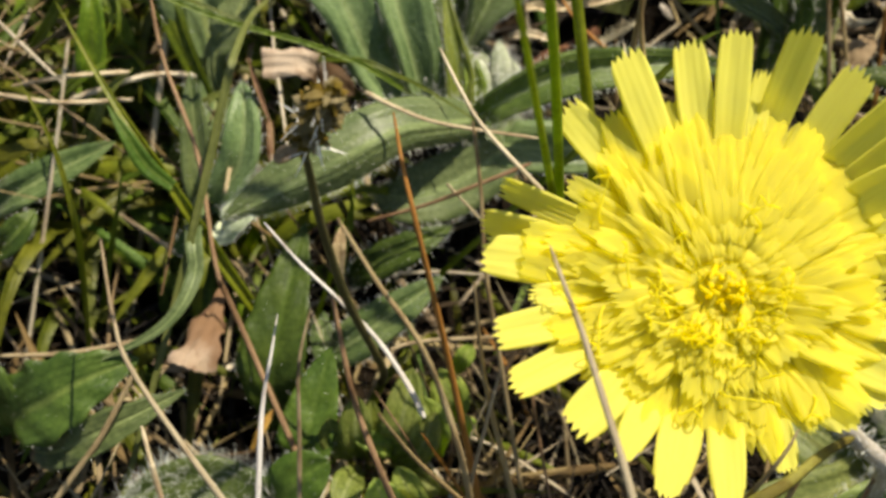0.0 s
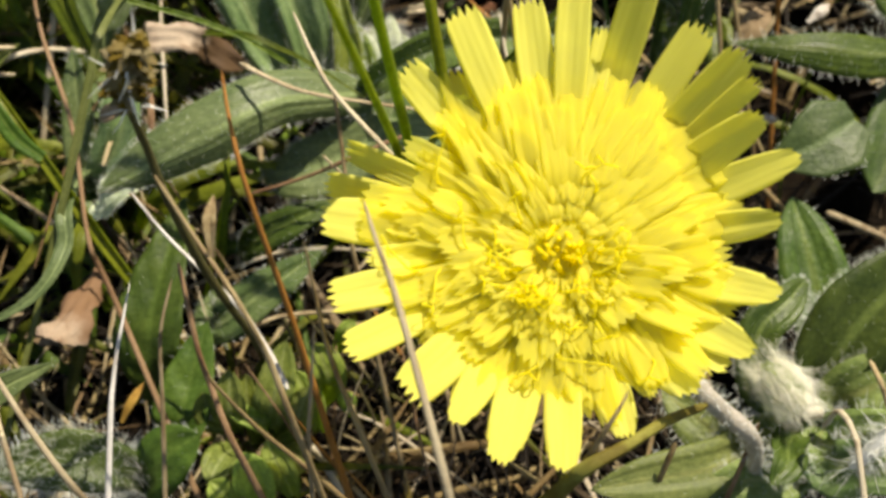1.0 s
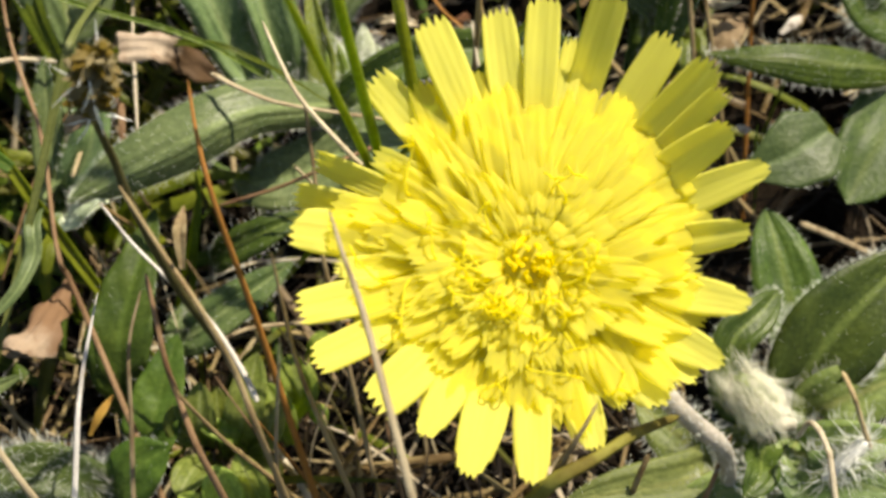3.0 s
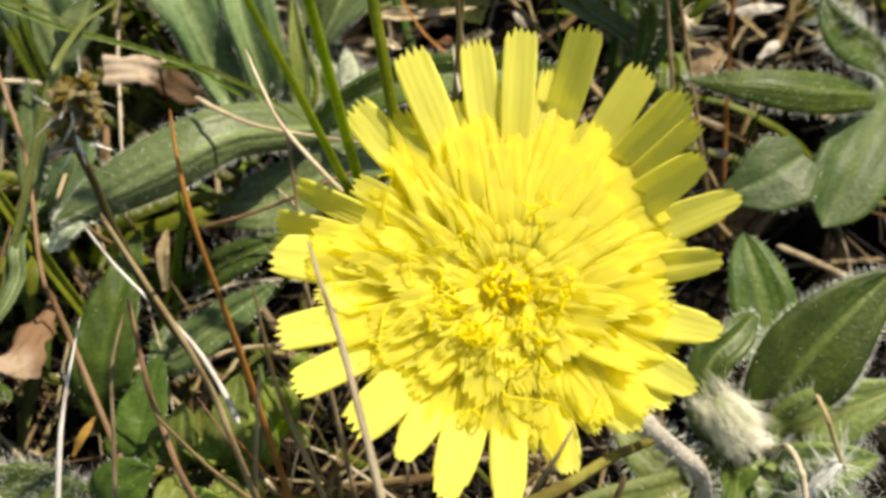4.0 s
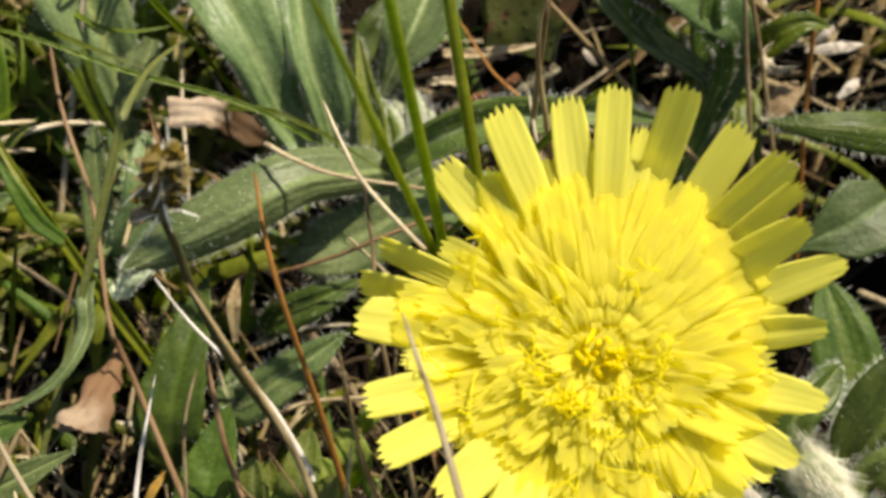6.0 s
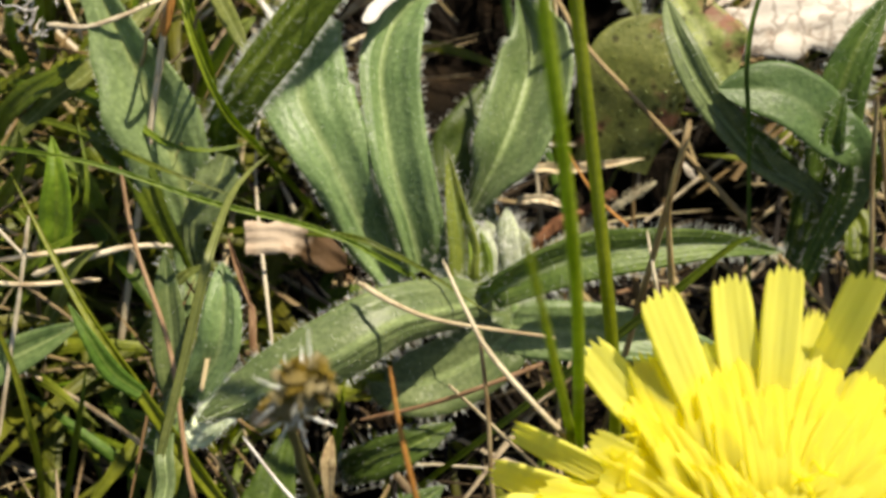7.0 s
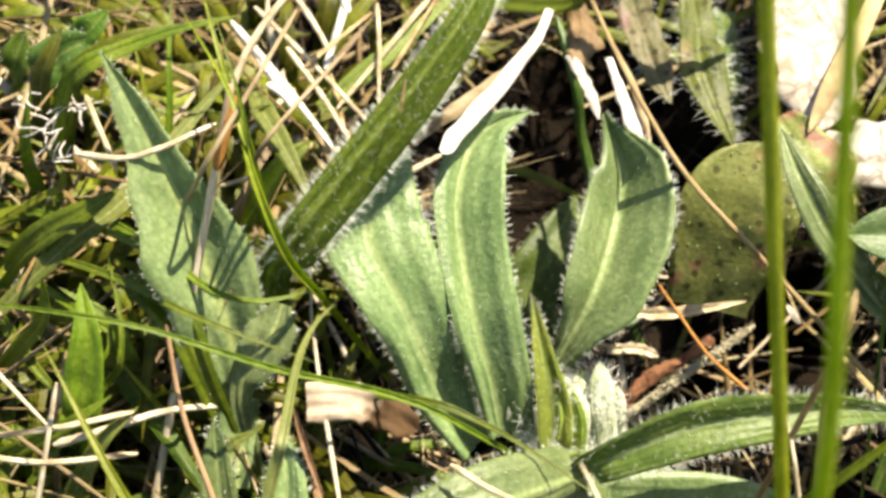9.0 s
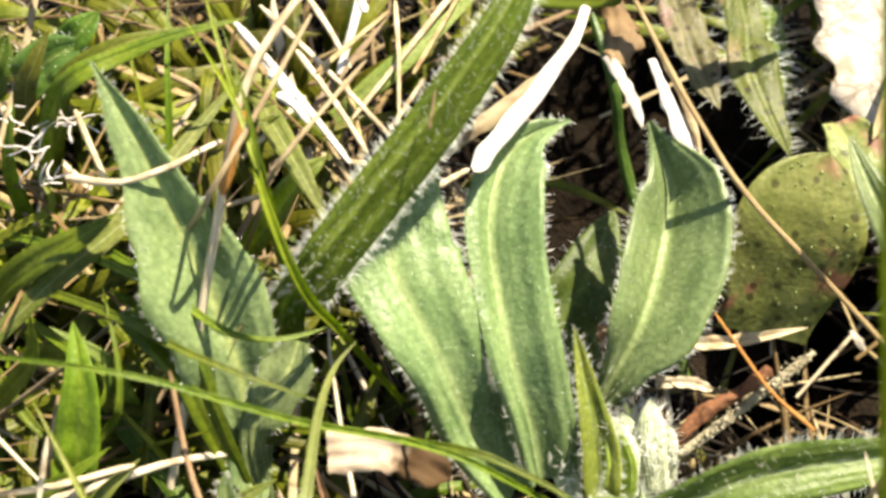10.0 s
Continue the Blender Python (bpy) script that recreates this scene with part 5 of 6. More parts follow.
for a, b, c in (((-43.1, 33.4, 9), (-34.4, 28.3, 11), (-26.8, 26.1, 9)), ((-41, 36.6, 9), (-32.4, 29.7, 11), (-25.8, 31.1, 10)), ((-44.3, 37.5, 8), (-36.9, 33.4, 10), (-28, 32.5, 9)),
                ((-23.1, 24.9, 7), (-16.2, 22.4, 8), (-9.3, 17.6, 8)), ((-41.9, 24.4, 5), (-39.1, 26.9, 9), (-40.6, 33.7, 11)), ((-32.4, 36.3, 8), (-27.8, 32.8, 10), (-24.9, 35.1, 10)),
                ((-43.3, 31.2, 7), (-40.1, 28.2, 8), (-42.4, 25.3, 6)), ((-39.7, 10.5, 0), (-38.1, 11.8, 5), (-37.3, 13.5, 8))):
    grass([a, b, c], 0.75, "thin green grass blade crossing the turf", FRESH_GREEN)

for pts, w, tone, words in (([(-46.2, 44.5, 5), (-44.7, 46.9, 11.0), (-43.2, 47.6, 13.0), (-40.5, 48.8, 14.0), (-36.6, 50.2, 14.0)], 1.9, OLIVE_BROAD, "broad olive blade arching over the turf"),
                            ([(-48.2, 46.5, 4), (-47.7, 48.5, 9.0), (-46.8, 49.6, 11.0), (-45.9, 51.6, 12.0)], 2.0, OLIVE_BROAD, "broad dark blade in the turf"),
                            ([(-49.5, 35.4, 3), (-47.4, 35.2, 7.0), (-44.5, 35.4, 10.0), (-41.8, 36.1, 11.5), (-40.0, 37.3, 12.0)], 2.6, FRESH_GREEN, "broad green blade behind a pointed leaf"),
                            ([(-31.9, 47.5, 9), (-31.3, 45.3, 10.5), (-29.3, 41.1, 11.0), (-27.6, 38.0, 10.0)], 2.2, LIME_LEAF, "pale broad blade lit by the sun")):
    grass(pts, w, words, tone, fold=12, belly=0.5)

grass([(-50.3, 58.4, 9.0), (-46.7, 56.6, 12.0), (-43.4, 56.0, 13.0), (-40.2, 55.9, 12.0)], 2.4, "broad green blade at the back of the turf", FRESH_GREEN, fold=12, belly=0.5)

# ---- straws and dead stalks, each one apart ----
stalk("dry_straw", [(-6.9, -4.5, 28.8), (-6.1, -6.9, 28.3), (-4.9, -10.1, 27), (-2.5, -18.3, 24), (-1.5, -21.5, 17)], 0.10, 0.5, GREY_STRAW, "grey-brown dead grass blade in front of the petals")
stalk("dry_straw", [(7.4, -12, 21), (6.6, -13.2, 20), (5.4, -14.4, 17), (4.3, -15.1, 12)], 0.10, 0.42, TAN_STRAW, "dark brown blade tip over a petal")
stalk("dying_blade", [(13.4, -9.6, 13), (10.4, -11.6, 15.5), (7.4, -14, 17.5), (5.1, -15.3, 17.5), (2.8, -16.2, 13)], 0.26, 0.55, OLIVE_BLADE, "olive dying grass leaf with a rusty end", "grass", "grass blades", 0.4)
stalk("dry_straw", [(-18.4, -2.4, 28), (-16.2, -5.2, 25.6), (-14.4, -7.6, 25), (-13.3, -9.1, 23.3), (-12.5, -10.3, 20.6), (-11.6, -12.3, 18), (-10.7, -14.2, 12)], 0.16, 0.34, TAN_STRAW, "leaning tan straw over dark leaves")
stalk("dry_straw", [(-15.5, 4.7, 28), (-14.9, 1.7, 26.5), (-14, -1.3, 24), (-12.4, -5, 16), (-10.9, -8.9, 8)], 0.12, 0.40, ORANGE_STRAW, "rust-orange dead grass blade")
stalk("dry_straw", [(-12.9, 14.2, 22), (-11.5, 11.1, 21.5), (-9.9, 8.3, 21), (-6, 4.6, 19), (-4.2, 5.6, 14)], 0.14, 0.32, PALE_STRAW, "pale straw ending under the petals")
stalk("dry_straw", [(-10.6, 11.8, 17), (-10, 7.9, 14), (-9.6, 3.7, 10), (-8.4, -0.6, 4)], 0.16, 0.32, TAN_STRAW, "thin brown straw standing upright")
stalk("dry_straw", [(-10.8, -3.7, 23), (-10.4, -5.6, 19), (-9.8, -7.6, 15), (-8.1, -10.3, 6)], 0.10, 0.36, TAN_STRAW, "upright tan straw beside the petals")
stalk("dry_straw", [(-9.5, -10.2, 25.5), (-10.1, -11.5, 21), (-10.8, -13, 15.5), (-11.3, -14.6, 8)], 0.09, 0.26, GREY_STRAW, "thin brown straw standing upright")
stalk("dry_straw", [(-19.7, -1.6, 16.6), (-19.2, -3.7, 15), (-18.6, -6.2, 13), (-18, -7.8, 11), (-16.8, -10.5, 9.5), (-15.4, -12.8, 5)], 0.2, 0.4, RED_STEM, "leaning brown straw over dark leaves")
stalk("dry_straw", [(-21.9, 0.7, 10), (-22.7, -2.8, 8), (-22.8, -7.6, 4)], 0.12, 0.32, TAN_STRAW, "thin upright tan straw")
stalk("dry_straw", [(-25.7, 7.7, 10), (-22.8, 4.2, 10.3), (-19.9, 1.4, 10), (-17.2, -0.8, 8), (-15.1, -3.7, 7), (-13.9, -5.8, 6)], 0.12, 0.34, WHITE_STRAW, "bleached straw leaning over dark leaves", root=False)
stalk("dry_straw", [(-23.6, -1.3, 13.5), (-23.9, -3.6, 12.8), (-24.5, -6.9, 11), (-24.8, -12.5, 8)], 0.05, 0.4, WHITE_STRAW, "glossy white straw standing upright")
stalk("dry_straw", [(-36, 4, 14), (-33.7, -2.7, 16), (-31.9, -6.6, 16), (-25.8, -14.3, 15), (-22.1, -17.9, 8)], 0.16, 0.40, GREY_STRAW, "long grey straw leaning over herbs")
stalk("dry_straw", [(-32.6, -7.9, 10), (-31.6, -10.7, 9.5), (-30.9, -12.9, 8)], 0.2, 0.34, PALE_STRAW, "pale dry straw stuck in the ground")
stalk("dry_straw", [(-35.7, 26.6, 13), (-34.4, 21.5, 11), (-31.4, 14.2, 9), (-29.6, 5.8, 6), (-27.7, 2, 3)], 0.2, 0.36, RED_STEM, "thin reddish-brown dead stem")
stalk("dry_straw", [(-18.6, 18.3, 11.5), (-16.2, 16.5, 12), (-12.8, 15.4, 11.5), (-5.2, 14.7, 10.5)], 0.3, 0.18, PALE_STRAW, "pale straw lying on a leaf", root=False)
stalk("dry_straw", [(-18.6, 11.3, 4), (-13.7, 11.7, 6), (-9.8, 12.3, 8), (-6, 13.5, 9)], 0.2, 0.26, RED_STEM, "thin pinkish dead stem", root=False)
stalk("dry_straw", [(-12.4, 12.3, 8), (-10.9, 11.7, 6)], 0.15, 0.2, PALE_STRAW, "short pale straw near a leaf")
stalk("dry_straw", [(-17, 0, 4), (-14.5, 0.9, 4), (-7.7, 1.4, 4)], 0.25, 0.25, TAN_STRAW, "tan straw lying on the ground", root=False)
stalk("dry_straw", [(-16.4, -10.3, 19), (-15.9, -10.7, 18), (-14.2, -11.7, 14.5), (-12.1, -12.7, 11.5), (-9.8, -13.8, 8)], 0.12, 0.3, TAN_STRAW, "leaning tan straw over dark leaves")
stalk("dry_straw", [(-47.2, 21.4, 8), (-42.4, 21.6, 9), (-38.3, 23.6, 7)], 0.24, 0.3, PALE_STRAW, "pale straw lying in the turf", root=False)
stalk("dry_straw", [(-48.9, 20.7, 8), (-43.3, 19.8, 8), (-37.7, 20.8, 7)], 0.24, 0.28, PALE_STRAW, "pale straw lying in the turf", root=False)
stalk("dry_straw", [(-42.2, 23.7, 11), (-43, 19.9, 8), (-43.9, 16.5, 5)], 0.22, 0.28, PALE_STRAW, "pale straw standing in the turf")
stalk("dry_straw", [(-43, 15.4, 2), (-38.8, 13.3, 1), (-33.5, 9.9, 0)], 0.2, 0.3, PALE_STRAW, "bleached straw in a dark gap", root=False)
stalk("dry_straw", [(-34.7, -2.2, 6), (-37.3, -6.1, 3), (-40.5, -9.3, 0)], 0.3, 0.4, TAN_STRAW, "tan straw lying in the turf")
stalk("dry_straw", [(-45.8, 0.1, 3), (-41.1, 0.8, 2), (-35.6, 2.4, 1)], 0.25, 0.3, TAN_STRAW, "tan straw lying low", root=False)
stalk("dry_straw", [(1.7, 21, 25), (1.2, 20.2, 22.5), (1.3, 19.1, 19), (2.4, 16.7, 13)], 0.12, 0.42, PALE_STRAW, "bent pale straw behind the flower")
stalk("dry_straw", [(0.9, 21.2, 14), (1.3, 18.4, 13), (2.2, 15.6, 10)], 0.1, 0.35, PALE_STRAW, "pale dry straw stuck in the ground")
stalk("dry_straw", [(2.1, 23, 24), (1.6, 21, 22), (1.2, 19.2, 13)], 0.3, 0.36, TAN_STRAW, "brown straw behind the flower")
stalk("dry_straw", [(16.7, 29.6, 18), (17.9, 27.3, 12), (19, 23.2, 6)], 0.26, 0.3, TAN_STRAW, "thin brown straw standing upright")
stalk("dry_straw", [(17.6, 29.8, 16), (19.2, 27.5, 11), (20.7, 24.2, 6)], 0.26, 0.3, TAN_STRAW, "thin tan straw standing upright")
stalk("dry_straw", [(24.2, 33.1, 13), (24, 30, 10), (24.3, 27.2, 5)], 0.26, 0.3, ORANGE_STRAW, "rust-orange dead stem standing upright")
stalk("dry_straw", [(-4.2, 32.1, 9.2), (-3, 29.8, 9), (-1.4, 27.1, 8.6), (0.8, 24.7, 8.4)], 0.13, 0.2, ORANGE_STRAW, "orange-tipped dead straw caught between leaves", root=False)
stalk("dry_straw", [(-8, 55, 14), (-6.2, 47.4, 14.3), (-4.6, 42.7, 14), (-2, 37.7, 13), (4.9, 31.7, 9)], 0.26, 0.3, TAN_STRAW, "long thin tan stem crossing the leaves")
broken_straw = Shape()
blade(broken_straw, [(-10.5, 53.4, 13), (-11.9, 49.6, 13.8), (-15, 44.6, 14.2), (-17.4, 41.1, 14.6), (-18.9, 38.5, 14.8)], 1.35, fold=-28, root=0.6, belly=0.75, tip=7, n=34, m=10, ragged=0.4, ribs=0.1, thick=0.3, seed=2.2)
broken_straw = thing("bleached_straw", broken_straw, WHITE_STRAW, (-18.9, 38.5, 14.8), "thick bleached white straw with a ragged broken end", "straw", "dry straws")
sh = Shape()
blade(sh, [(-12.2, 49.2, 13.4), (-14.6, 46.3, 13.6), (-16.9, 44.1, 13.5), (-19.0, 42.4, 13.2), (-20.9, 40.7, 12.6)], 1.2, fold=-22, root=0.4, belly=0.5, tip=1.6, n=24, m=8, ragged=0.35, ribs=0.1, seed=5.0)
part("sheath", sh, TAN_STRAW, broken_straw, "torn tan sheath")
stalk("dry_straw", [(-21.4, 40.6, 12), (-18.5, 42.7, 13), (-15, 45.8, 13)], 0.25, 0.3, TAN_STRAW, "tan straw touching a leaf", root=False)
stalk("dry_straw", [(-33.6, 40.2, 15.4), (-34.7, 38.8, 16.2), (-36.4, 37.5, 16.4), (-39.0, 36.8, 16.0), (-42.2, 37.7, 15.2)], 0.22, 0.34, PALE_STRAW, "curved pale straw lying over a pointed leaf", root=False)
stalk("dry_straw", [(-42.4, 42.7, 15), (-41.3, 40.4, 14.5), (-39.8, 37.3, 14)], 0.28, 0.26, PALE_STRAW, "pale yellow straw touching a leaf", root=False)
stalk("dry_straw", [(-28, 46.8, 22), (-30.4, 43.4, 21), (-32, 40.2, 19.5), (-33.2, 36.2, 16)], 0.34, 0.42, PALE_STRAW, "dead stalk with a rust-brown sheath", flat=0.8)
sheath_points = [(-31.9, 39.4, 19.2), (-32.4, 37.8, 18), (-33.2, 36, 16)]
stalk("dry_straw", sheath_points, 0.3, 0.55, ORANGE_STRAW, "rust-brown papery sheath on a stalk", flat=0.5, root=False)
stalk("dry_straw", [(-43.5, 22.2, 5), (-40.2, 22.8, 6), (-36.5, 24.1, 6), (-32.9, 25.5, 4)], 0.4, 0.3, PALE_STRAW, "pale straw lying on the ground", root=False)
stalk("dry_straw", [(-43.4, 28.4, 6), (-43.6, 25.2, 5), (-43.9, 22.9, 3)], 0.3, 0.3, TAN_STRAW, "pale dry straw stuck in the ground")
stalk("dry_straw", [(-21.4, 39.9, 20.5), (-21.7, 38.3, 19)], 0.12, 0.16, TAN_STRAW, "short brown bristle on a leaf", root=False)
stalk("dry_straw", [(23.6, -7.3, 3), (23.9, -7.1, 5.5), (24.7, -8.8, 5.5), (25.2, -12.2, 4)], 0.3, 0.34, PALE_STRAW, "pale straw bent into a hook")
stalk("dry_straw", [(26.5, -3.5, 6), (27, -5.4, 6), (28.4, -6.7, 3)], 0.25, 0.3, PALE_STRAW, "pale dry straw stuck in the ground")
stalk("dry_straw", [(27.6, 12.4, -0.5), (30.1, 11.1, -0.5), (33, 9.4, -0.5)], 0.45, 0.45, GREY_STRAW, "thick brown twig lying on the soil", root=False)
stalk("dry_straw", [(13.1, -8.5, 3), (12.5, -9.7, 1), (12, -10.8, -2)], 0.3, 0.35, TAN_STRAW, "short tan straw by the petals")
stalk("dry_straw", [(18.2, -8.2, 6), (17.6, -10, 2), (17.2, -11.1, -1)], 0.25, 0.3, RED_STEM, "reddish thin stem beside the bud")
stalk("dry_straw", [(-39.4, 50.2, 10), (-36.5, 49.1, 9), (-38.1, 48.5, 8)], 0.3, 0.3, TAN_STRAW, "tan straw lying in the turf", root=False)
MAT_STRAWS = (((-34.3, 54.3, 10), (-26.3, 43.2, 9), 0.5), ((-32.8, 56.8, 9), (-23.7, 46.2, 8), 0.35), ((-25.6, 58.5, 9), (-27.2, 51.5, 8), 0.6), ((-23.3, 56.5, 10), (-23.1, 47.3, 9), 0.3), ((-30.1, 52.7, 9), (-25.2, 44.8, 8), 0.4), ((-19.3, 57.1, 10), (-26.2, 47.6, 8), 0.4), ((-28.7, 50.7, 9), (-23.7, 55.5, 10), 0.35), ((-29.4, 49.5, 8), (-33.5, 45, 7), 0.4))
TOP_STRAWS = (((-30.7, 42.3, 7), (-34.5, 41.9, 6), 0.35), ((-29.6, 57.9, 9), (-26.4, 52, 8), 0.4), ((-34, 55, 8), (-31.8, 51.5, 8), 0.45), ((-26.8, 51, 8), (-25.6, 46, 7), 0.35), ((-22.1, 50.7, 9), (-18.5, 57.7, 10), 0.3), ((-23.7, 46.7, 8), (-21.4, 50.3, 9), 0.3), ((-21.2, 41.7, 8), (-18.5, 43.5, 8), 0.4), ((-45.8, 36.3, 7), (-41.1, 39, 8), 0.5))
for a, b, r in MAT_STRAWS + TOP_STRAWS:
    stalk("bleached_straw", [a, tuple((Vector(a) + Vector(b)) / 2 + Vector((0.1, 0, 0.15))), b], r * 0.62, r * 0.45, WHITE_STRAW if r > 0.42 else PALE_STRAW, "bleached white straw in the dead grass mat", flat=0.4, root=False)

stalk("dry_straw", [(-28.2, 44, 22), (-30.6, 38.8, 21), (-33.3, 34.2, 19), (-35.1, 35.3, 14)], 0.2, 0.34, TAN_STRAW, "thin tan straw leaning over a pointed leaf")
stalk("dry_straw", [(-25.2, 42.4, 20), (-28.9, 36.7, 20), (-30.5, 35.4, 18), (-31.7, 36.8, 12)], 0.18, 0.3, TAN_STRAW, "thin tan straw leaning over a pointed leaf")
grass([(-30.1, 34.7, 8), (-30.5, 34.5, 17), (-31.3, 37.5, 21), (-33.1, 42.9, 23)], 0.6, "thin green grass blade in the turf", FRESH_GREEN, fold=30)
stalk("grass_shoot", [(-9.5, 55.5, 10), (-8.1, 50.4, 8), (-6.7, 46.6, 3)], 0.35, 0.5, DEEP_GREEN, "dark green stalk in a hollow", "grass", "green grass stems", 0.8)

# a knot of dead white rootlets, and short broken pieces of bleached straw in the turf
curl = random.Random(41)
sh = Shape()
for k in range(16):
    p = Vector((-44.5, 41.7, 12.0)) + Vector((curl.uniform(-1.6, 1.6), curl.uniform(-2.2, 2.2), curl.uniform(-1.5, 1.0)))
    run = [p]
    way = Vector((curl.uniform(-1, 1), curl.uniform(-1, 1), curl.uniform(-0.3, 0.3)))
    for step in range(4):
        way = (way + Vector((curl.uniform(-0.9, 0.9), curl.uniform(-0.9, 0.9), curl.uniform(-0.4, 0.4)))).normalized()
        run.append(run[-1] + way * curl.uniform(0.6, 1.1))
    tube(sh, run, 0.07, 0.04, n=14, k=5, seed=k)
tagged(thing("rootlets", sh, WHITE_STRAW, (-44.5, 41.7, 12.0), "knot of fine white dead rootlets in the turf", "dead grass"), kind="stuff")
for a, b, r in (((-31.2, 46.6, 14.0), (-29.8, 44.3, 14.0), 0.42), ((-30.7, 44.8, 14.0), (-28.7, 42.6, 14.0), 0.34), ((-26.7, 55.0, 14.0), (-25.3, 51.6, 14.0), 0.4)):
    stalk("bleached_straw", [a, tuple((Vector(a) + Vector(b)) / 2 + Vector((0.1, 0.1, 0.2))), b], r, r * 0.7, WHITE_STRAW, "short broken piece of bleached straw in the turf", flat=0.5, root=False)

# thin dead stems that lean about between the herbs and the flower
lean = random.Random(29)
for k in range(20):
    x, y = lean.uniform(-16, 1), lean.uniform(-17, 2)
    foot_at = Vector((x, y, ground(x, y)))
    way = Vector((lean.gauss(-0.45, 0.35), lean.gauss(0.75, 0.3), 0)).normalized()
    far, rise = lean.uniform(4, 13), lean.uniform(4, 15)
    top_at = foot_at + way * far + Vector((0, 0, rise))
    mid_at = foot_at.lerp(top_at, 0.5) + Vector((lean.uniform(-0.8, 0.8), 0, lean.uniform(0.2, 1.6)))
    stalk("dry_straw", [tuple(top_at), tuple(mid_at), tuple(foot_at)], lean.uniform(0.08, 0.16), lean.uniform(0.16, 0.3), lean.choice((RED_STEM, TAN_STRAW, DARK_STEM, GREY_STRAW, ORANGE_STRAW)),
          "thin dead stem leaning between herbs and flower", root=False)

# ---- dead leaves, husks, twig and seed head ----
SURFACE = {}   # upper faces of the dead leaves, by label


def dead_leaf(points, width, mat, label, name="dead_leaf", **kw):
    sh = Shape()
    kw.setdefault("seed", rnd.random() * 9)
    bristles = kw.pop("bristles", (0, 0))
    top, fr = blade(sh, points, width, thick=0.18, n=30, m=12, **kw)
    SURFACE[label] = top
    ob = thing(name, sh, mat, points[-1], label, "dead leaf", "dead leaves")
    if bristles[0]:
        leaf_hairs(top, fr, ob, *bristles, 1.6)
    return ob


dead_leaf([(-27.4, 24, 7.4), (-24.4, 24.1, 7.5), (-22.2, 24.2, 5.6), (-20.2, 23.8, 3.6)], 2.5, TORN_LEAF, "torn brown strip of dead leaf, pale at one end, darkened for shade at the other", root=1.0, belly=0.3, tip=6, fold=6, ragged=0.35, wave=0.3, ribs=0.16)
dead_leaf([(13.0, 69.8, 9), (11.2, 60.1, 10.2), (10.1, 51.8, 10.2), (9.6, 45.5, 9)], 7.4, CREAM_LEAF, "large cream-white dead leaf with torn edges", ribs=0.18, fold=-8, ragged=0.35, wave=0.5, root=0.8, belly=0.5, tip=3)
dead_leaf([(24.9, 48.4, 7), (17.8, 44.9, 8.5), (11.9, 43.5, 8.8), (7.8, 46.2, 7)], 5.6, CREAM_LEAF, "large cream-white dead leaf with torn edges", ribs=0.15, fold=-8, ragged=0.4, wave=0.6, root=0.8, belly=0.4, tip=2.4)
dead_leaf([(17.7, 60.8, 11), (13.7, 53.7, 11.6), (10.6, 48.6, 11.6), (8.3, 44.7, 9.8)], 1.6, PALE_STRAW, "broad bleached dead grass leaf", fold=-14, root=0.8, tip=3)
dead_leaf([(6.6, 46.8, 9), (8.3, 42.1, 9), (10.2, 39.1, 7)], 6.0, SPOTTED, "withering green and brown leaf end", fold=8, wave=0.4)
dead_leaf([(6.2, 62.3, 4.0), (5.0, 56.8, 5.0), (4.5, 52.6, 5.0), (3.6, 48.9, 4.5)], 2.8, OLIVE_LEAF, "dark olive leaf with long bristles", bristles=(40, 24), fold=10, root=0.7, tip=1.8)
spotted = dead_leaf([(0.7, 33.8, 3), (1.5, 36.3, 7), (2.4, 38.6, 10), (4.1, 42, 12)], 8.6, SPOTTED, "mottled green and red dying leaf with pale pimples", fold=5, root=0.7, belly=0.45, tip=3)

sh = Shape()
faces = SURFACE["mottled green and red dying leaf with pale pimples"]
for k in range(26):
    i, j = rnd.randrange(2, 26), rnd.randrange(1, 11)
    p = faces[i][j].lerp(faces[i + 1][j + 1], rnd.random()) + Vector((0, 0, 0.04))
    q = rnd.uniform(0.07, 0.14)
    ring = [[p + Vector((math.cos(a) * q * s, math.sin(a) * q * s, z * q)) for a in (0, 1.26, 2.51, 3.77, 5.03)] for s, z in ((1.0, -1.5), (0.9, 0.3), (0.4, 0.9))]
    sh.grid(ring, [[(j / 5, i / 2) for j in range(5)] for i in range(3)], loop=True)
    sh.fan(ring[-1])
tagged(part("pimples", sh, BUD, spotted, "tiny pale pimples"), kind="stuff")
dead_leaf([(2.1, 60.7, 8.6), (1.8, 55.7, 9.0), (1.6, 50.9, 9.0), (3.1, 44.4, 8.3)], 3.5, GREEN_SPOTTED, "yellow-green spotted leaf with long bristles", bristles=(60, 40), ragged=0.25, wave=0.3, fold=8, root=0.6, belly=0.62, tip=1.6)
dead_leaf([(-3.1, 60.3, 8.6), (-2.8, 56.2, 9.0), (-2.2, 52.0, 9.0), (-1.1, 48.3, 8.4)], 3.1, PINK_SPOTTED, "pinkish withered leaf with dark spots", bristles=(20, 12), ragged=0.25, wave=0.3, fold=10, root=0.8, tip=1.8)
dead_leaf([(-8.6, 60, 9), (-7.4, 56.2, 9.5), (-7.6, 53, 10), (-8.4, 50.6, 10)], 3.0, BRACT_BROWN, "brown curled dead bract above leaves", "husk", fold=-24, ragged=0.7, wave=0.5, ribs=0.15)
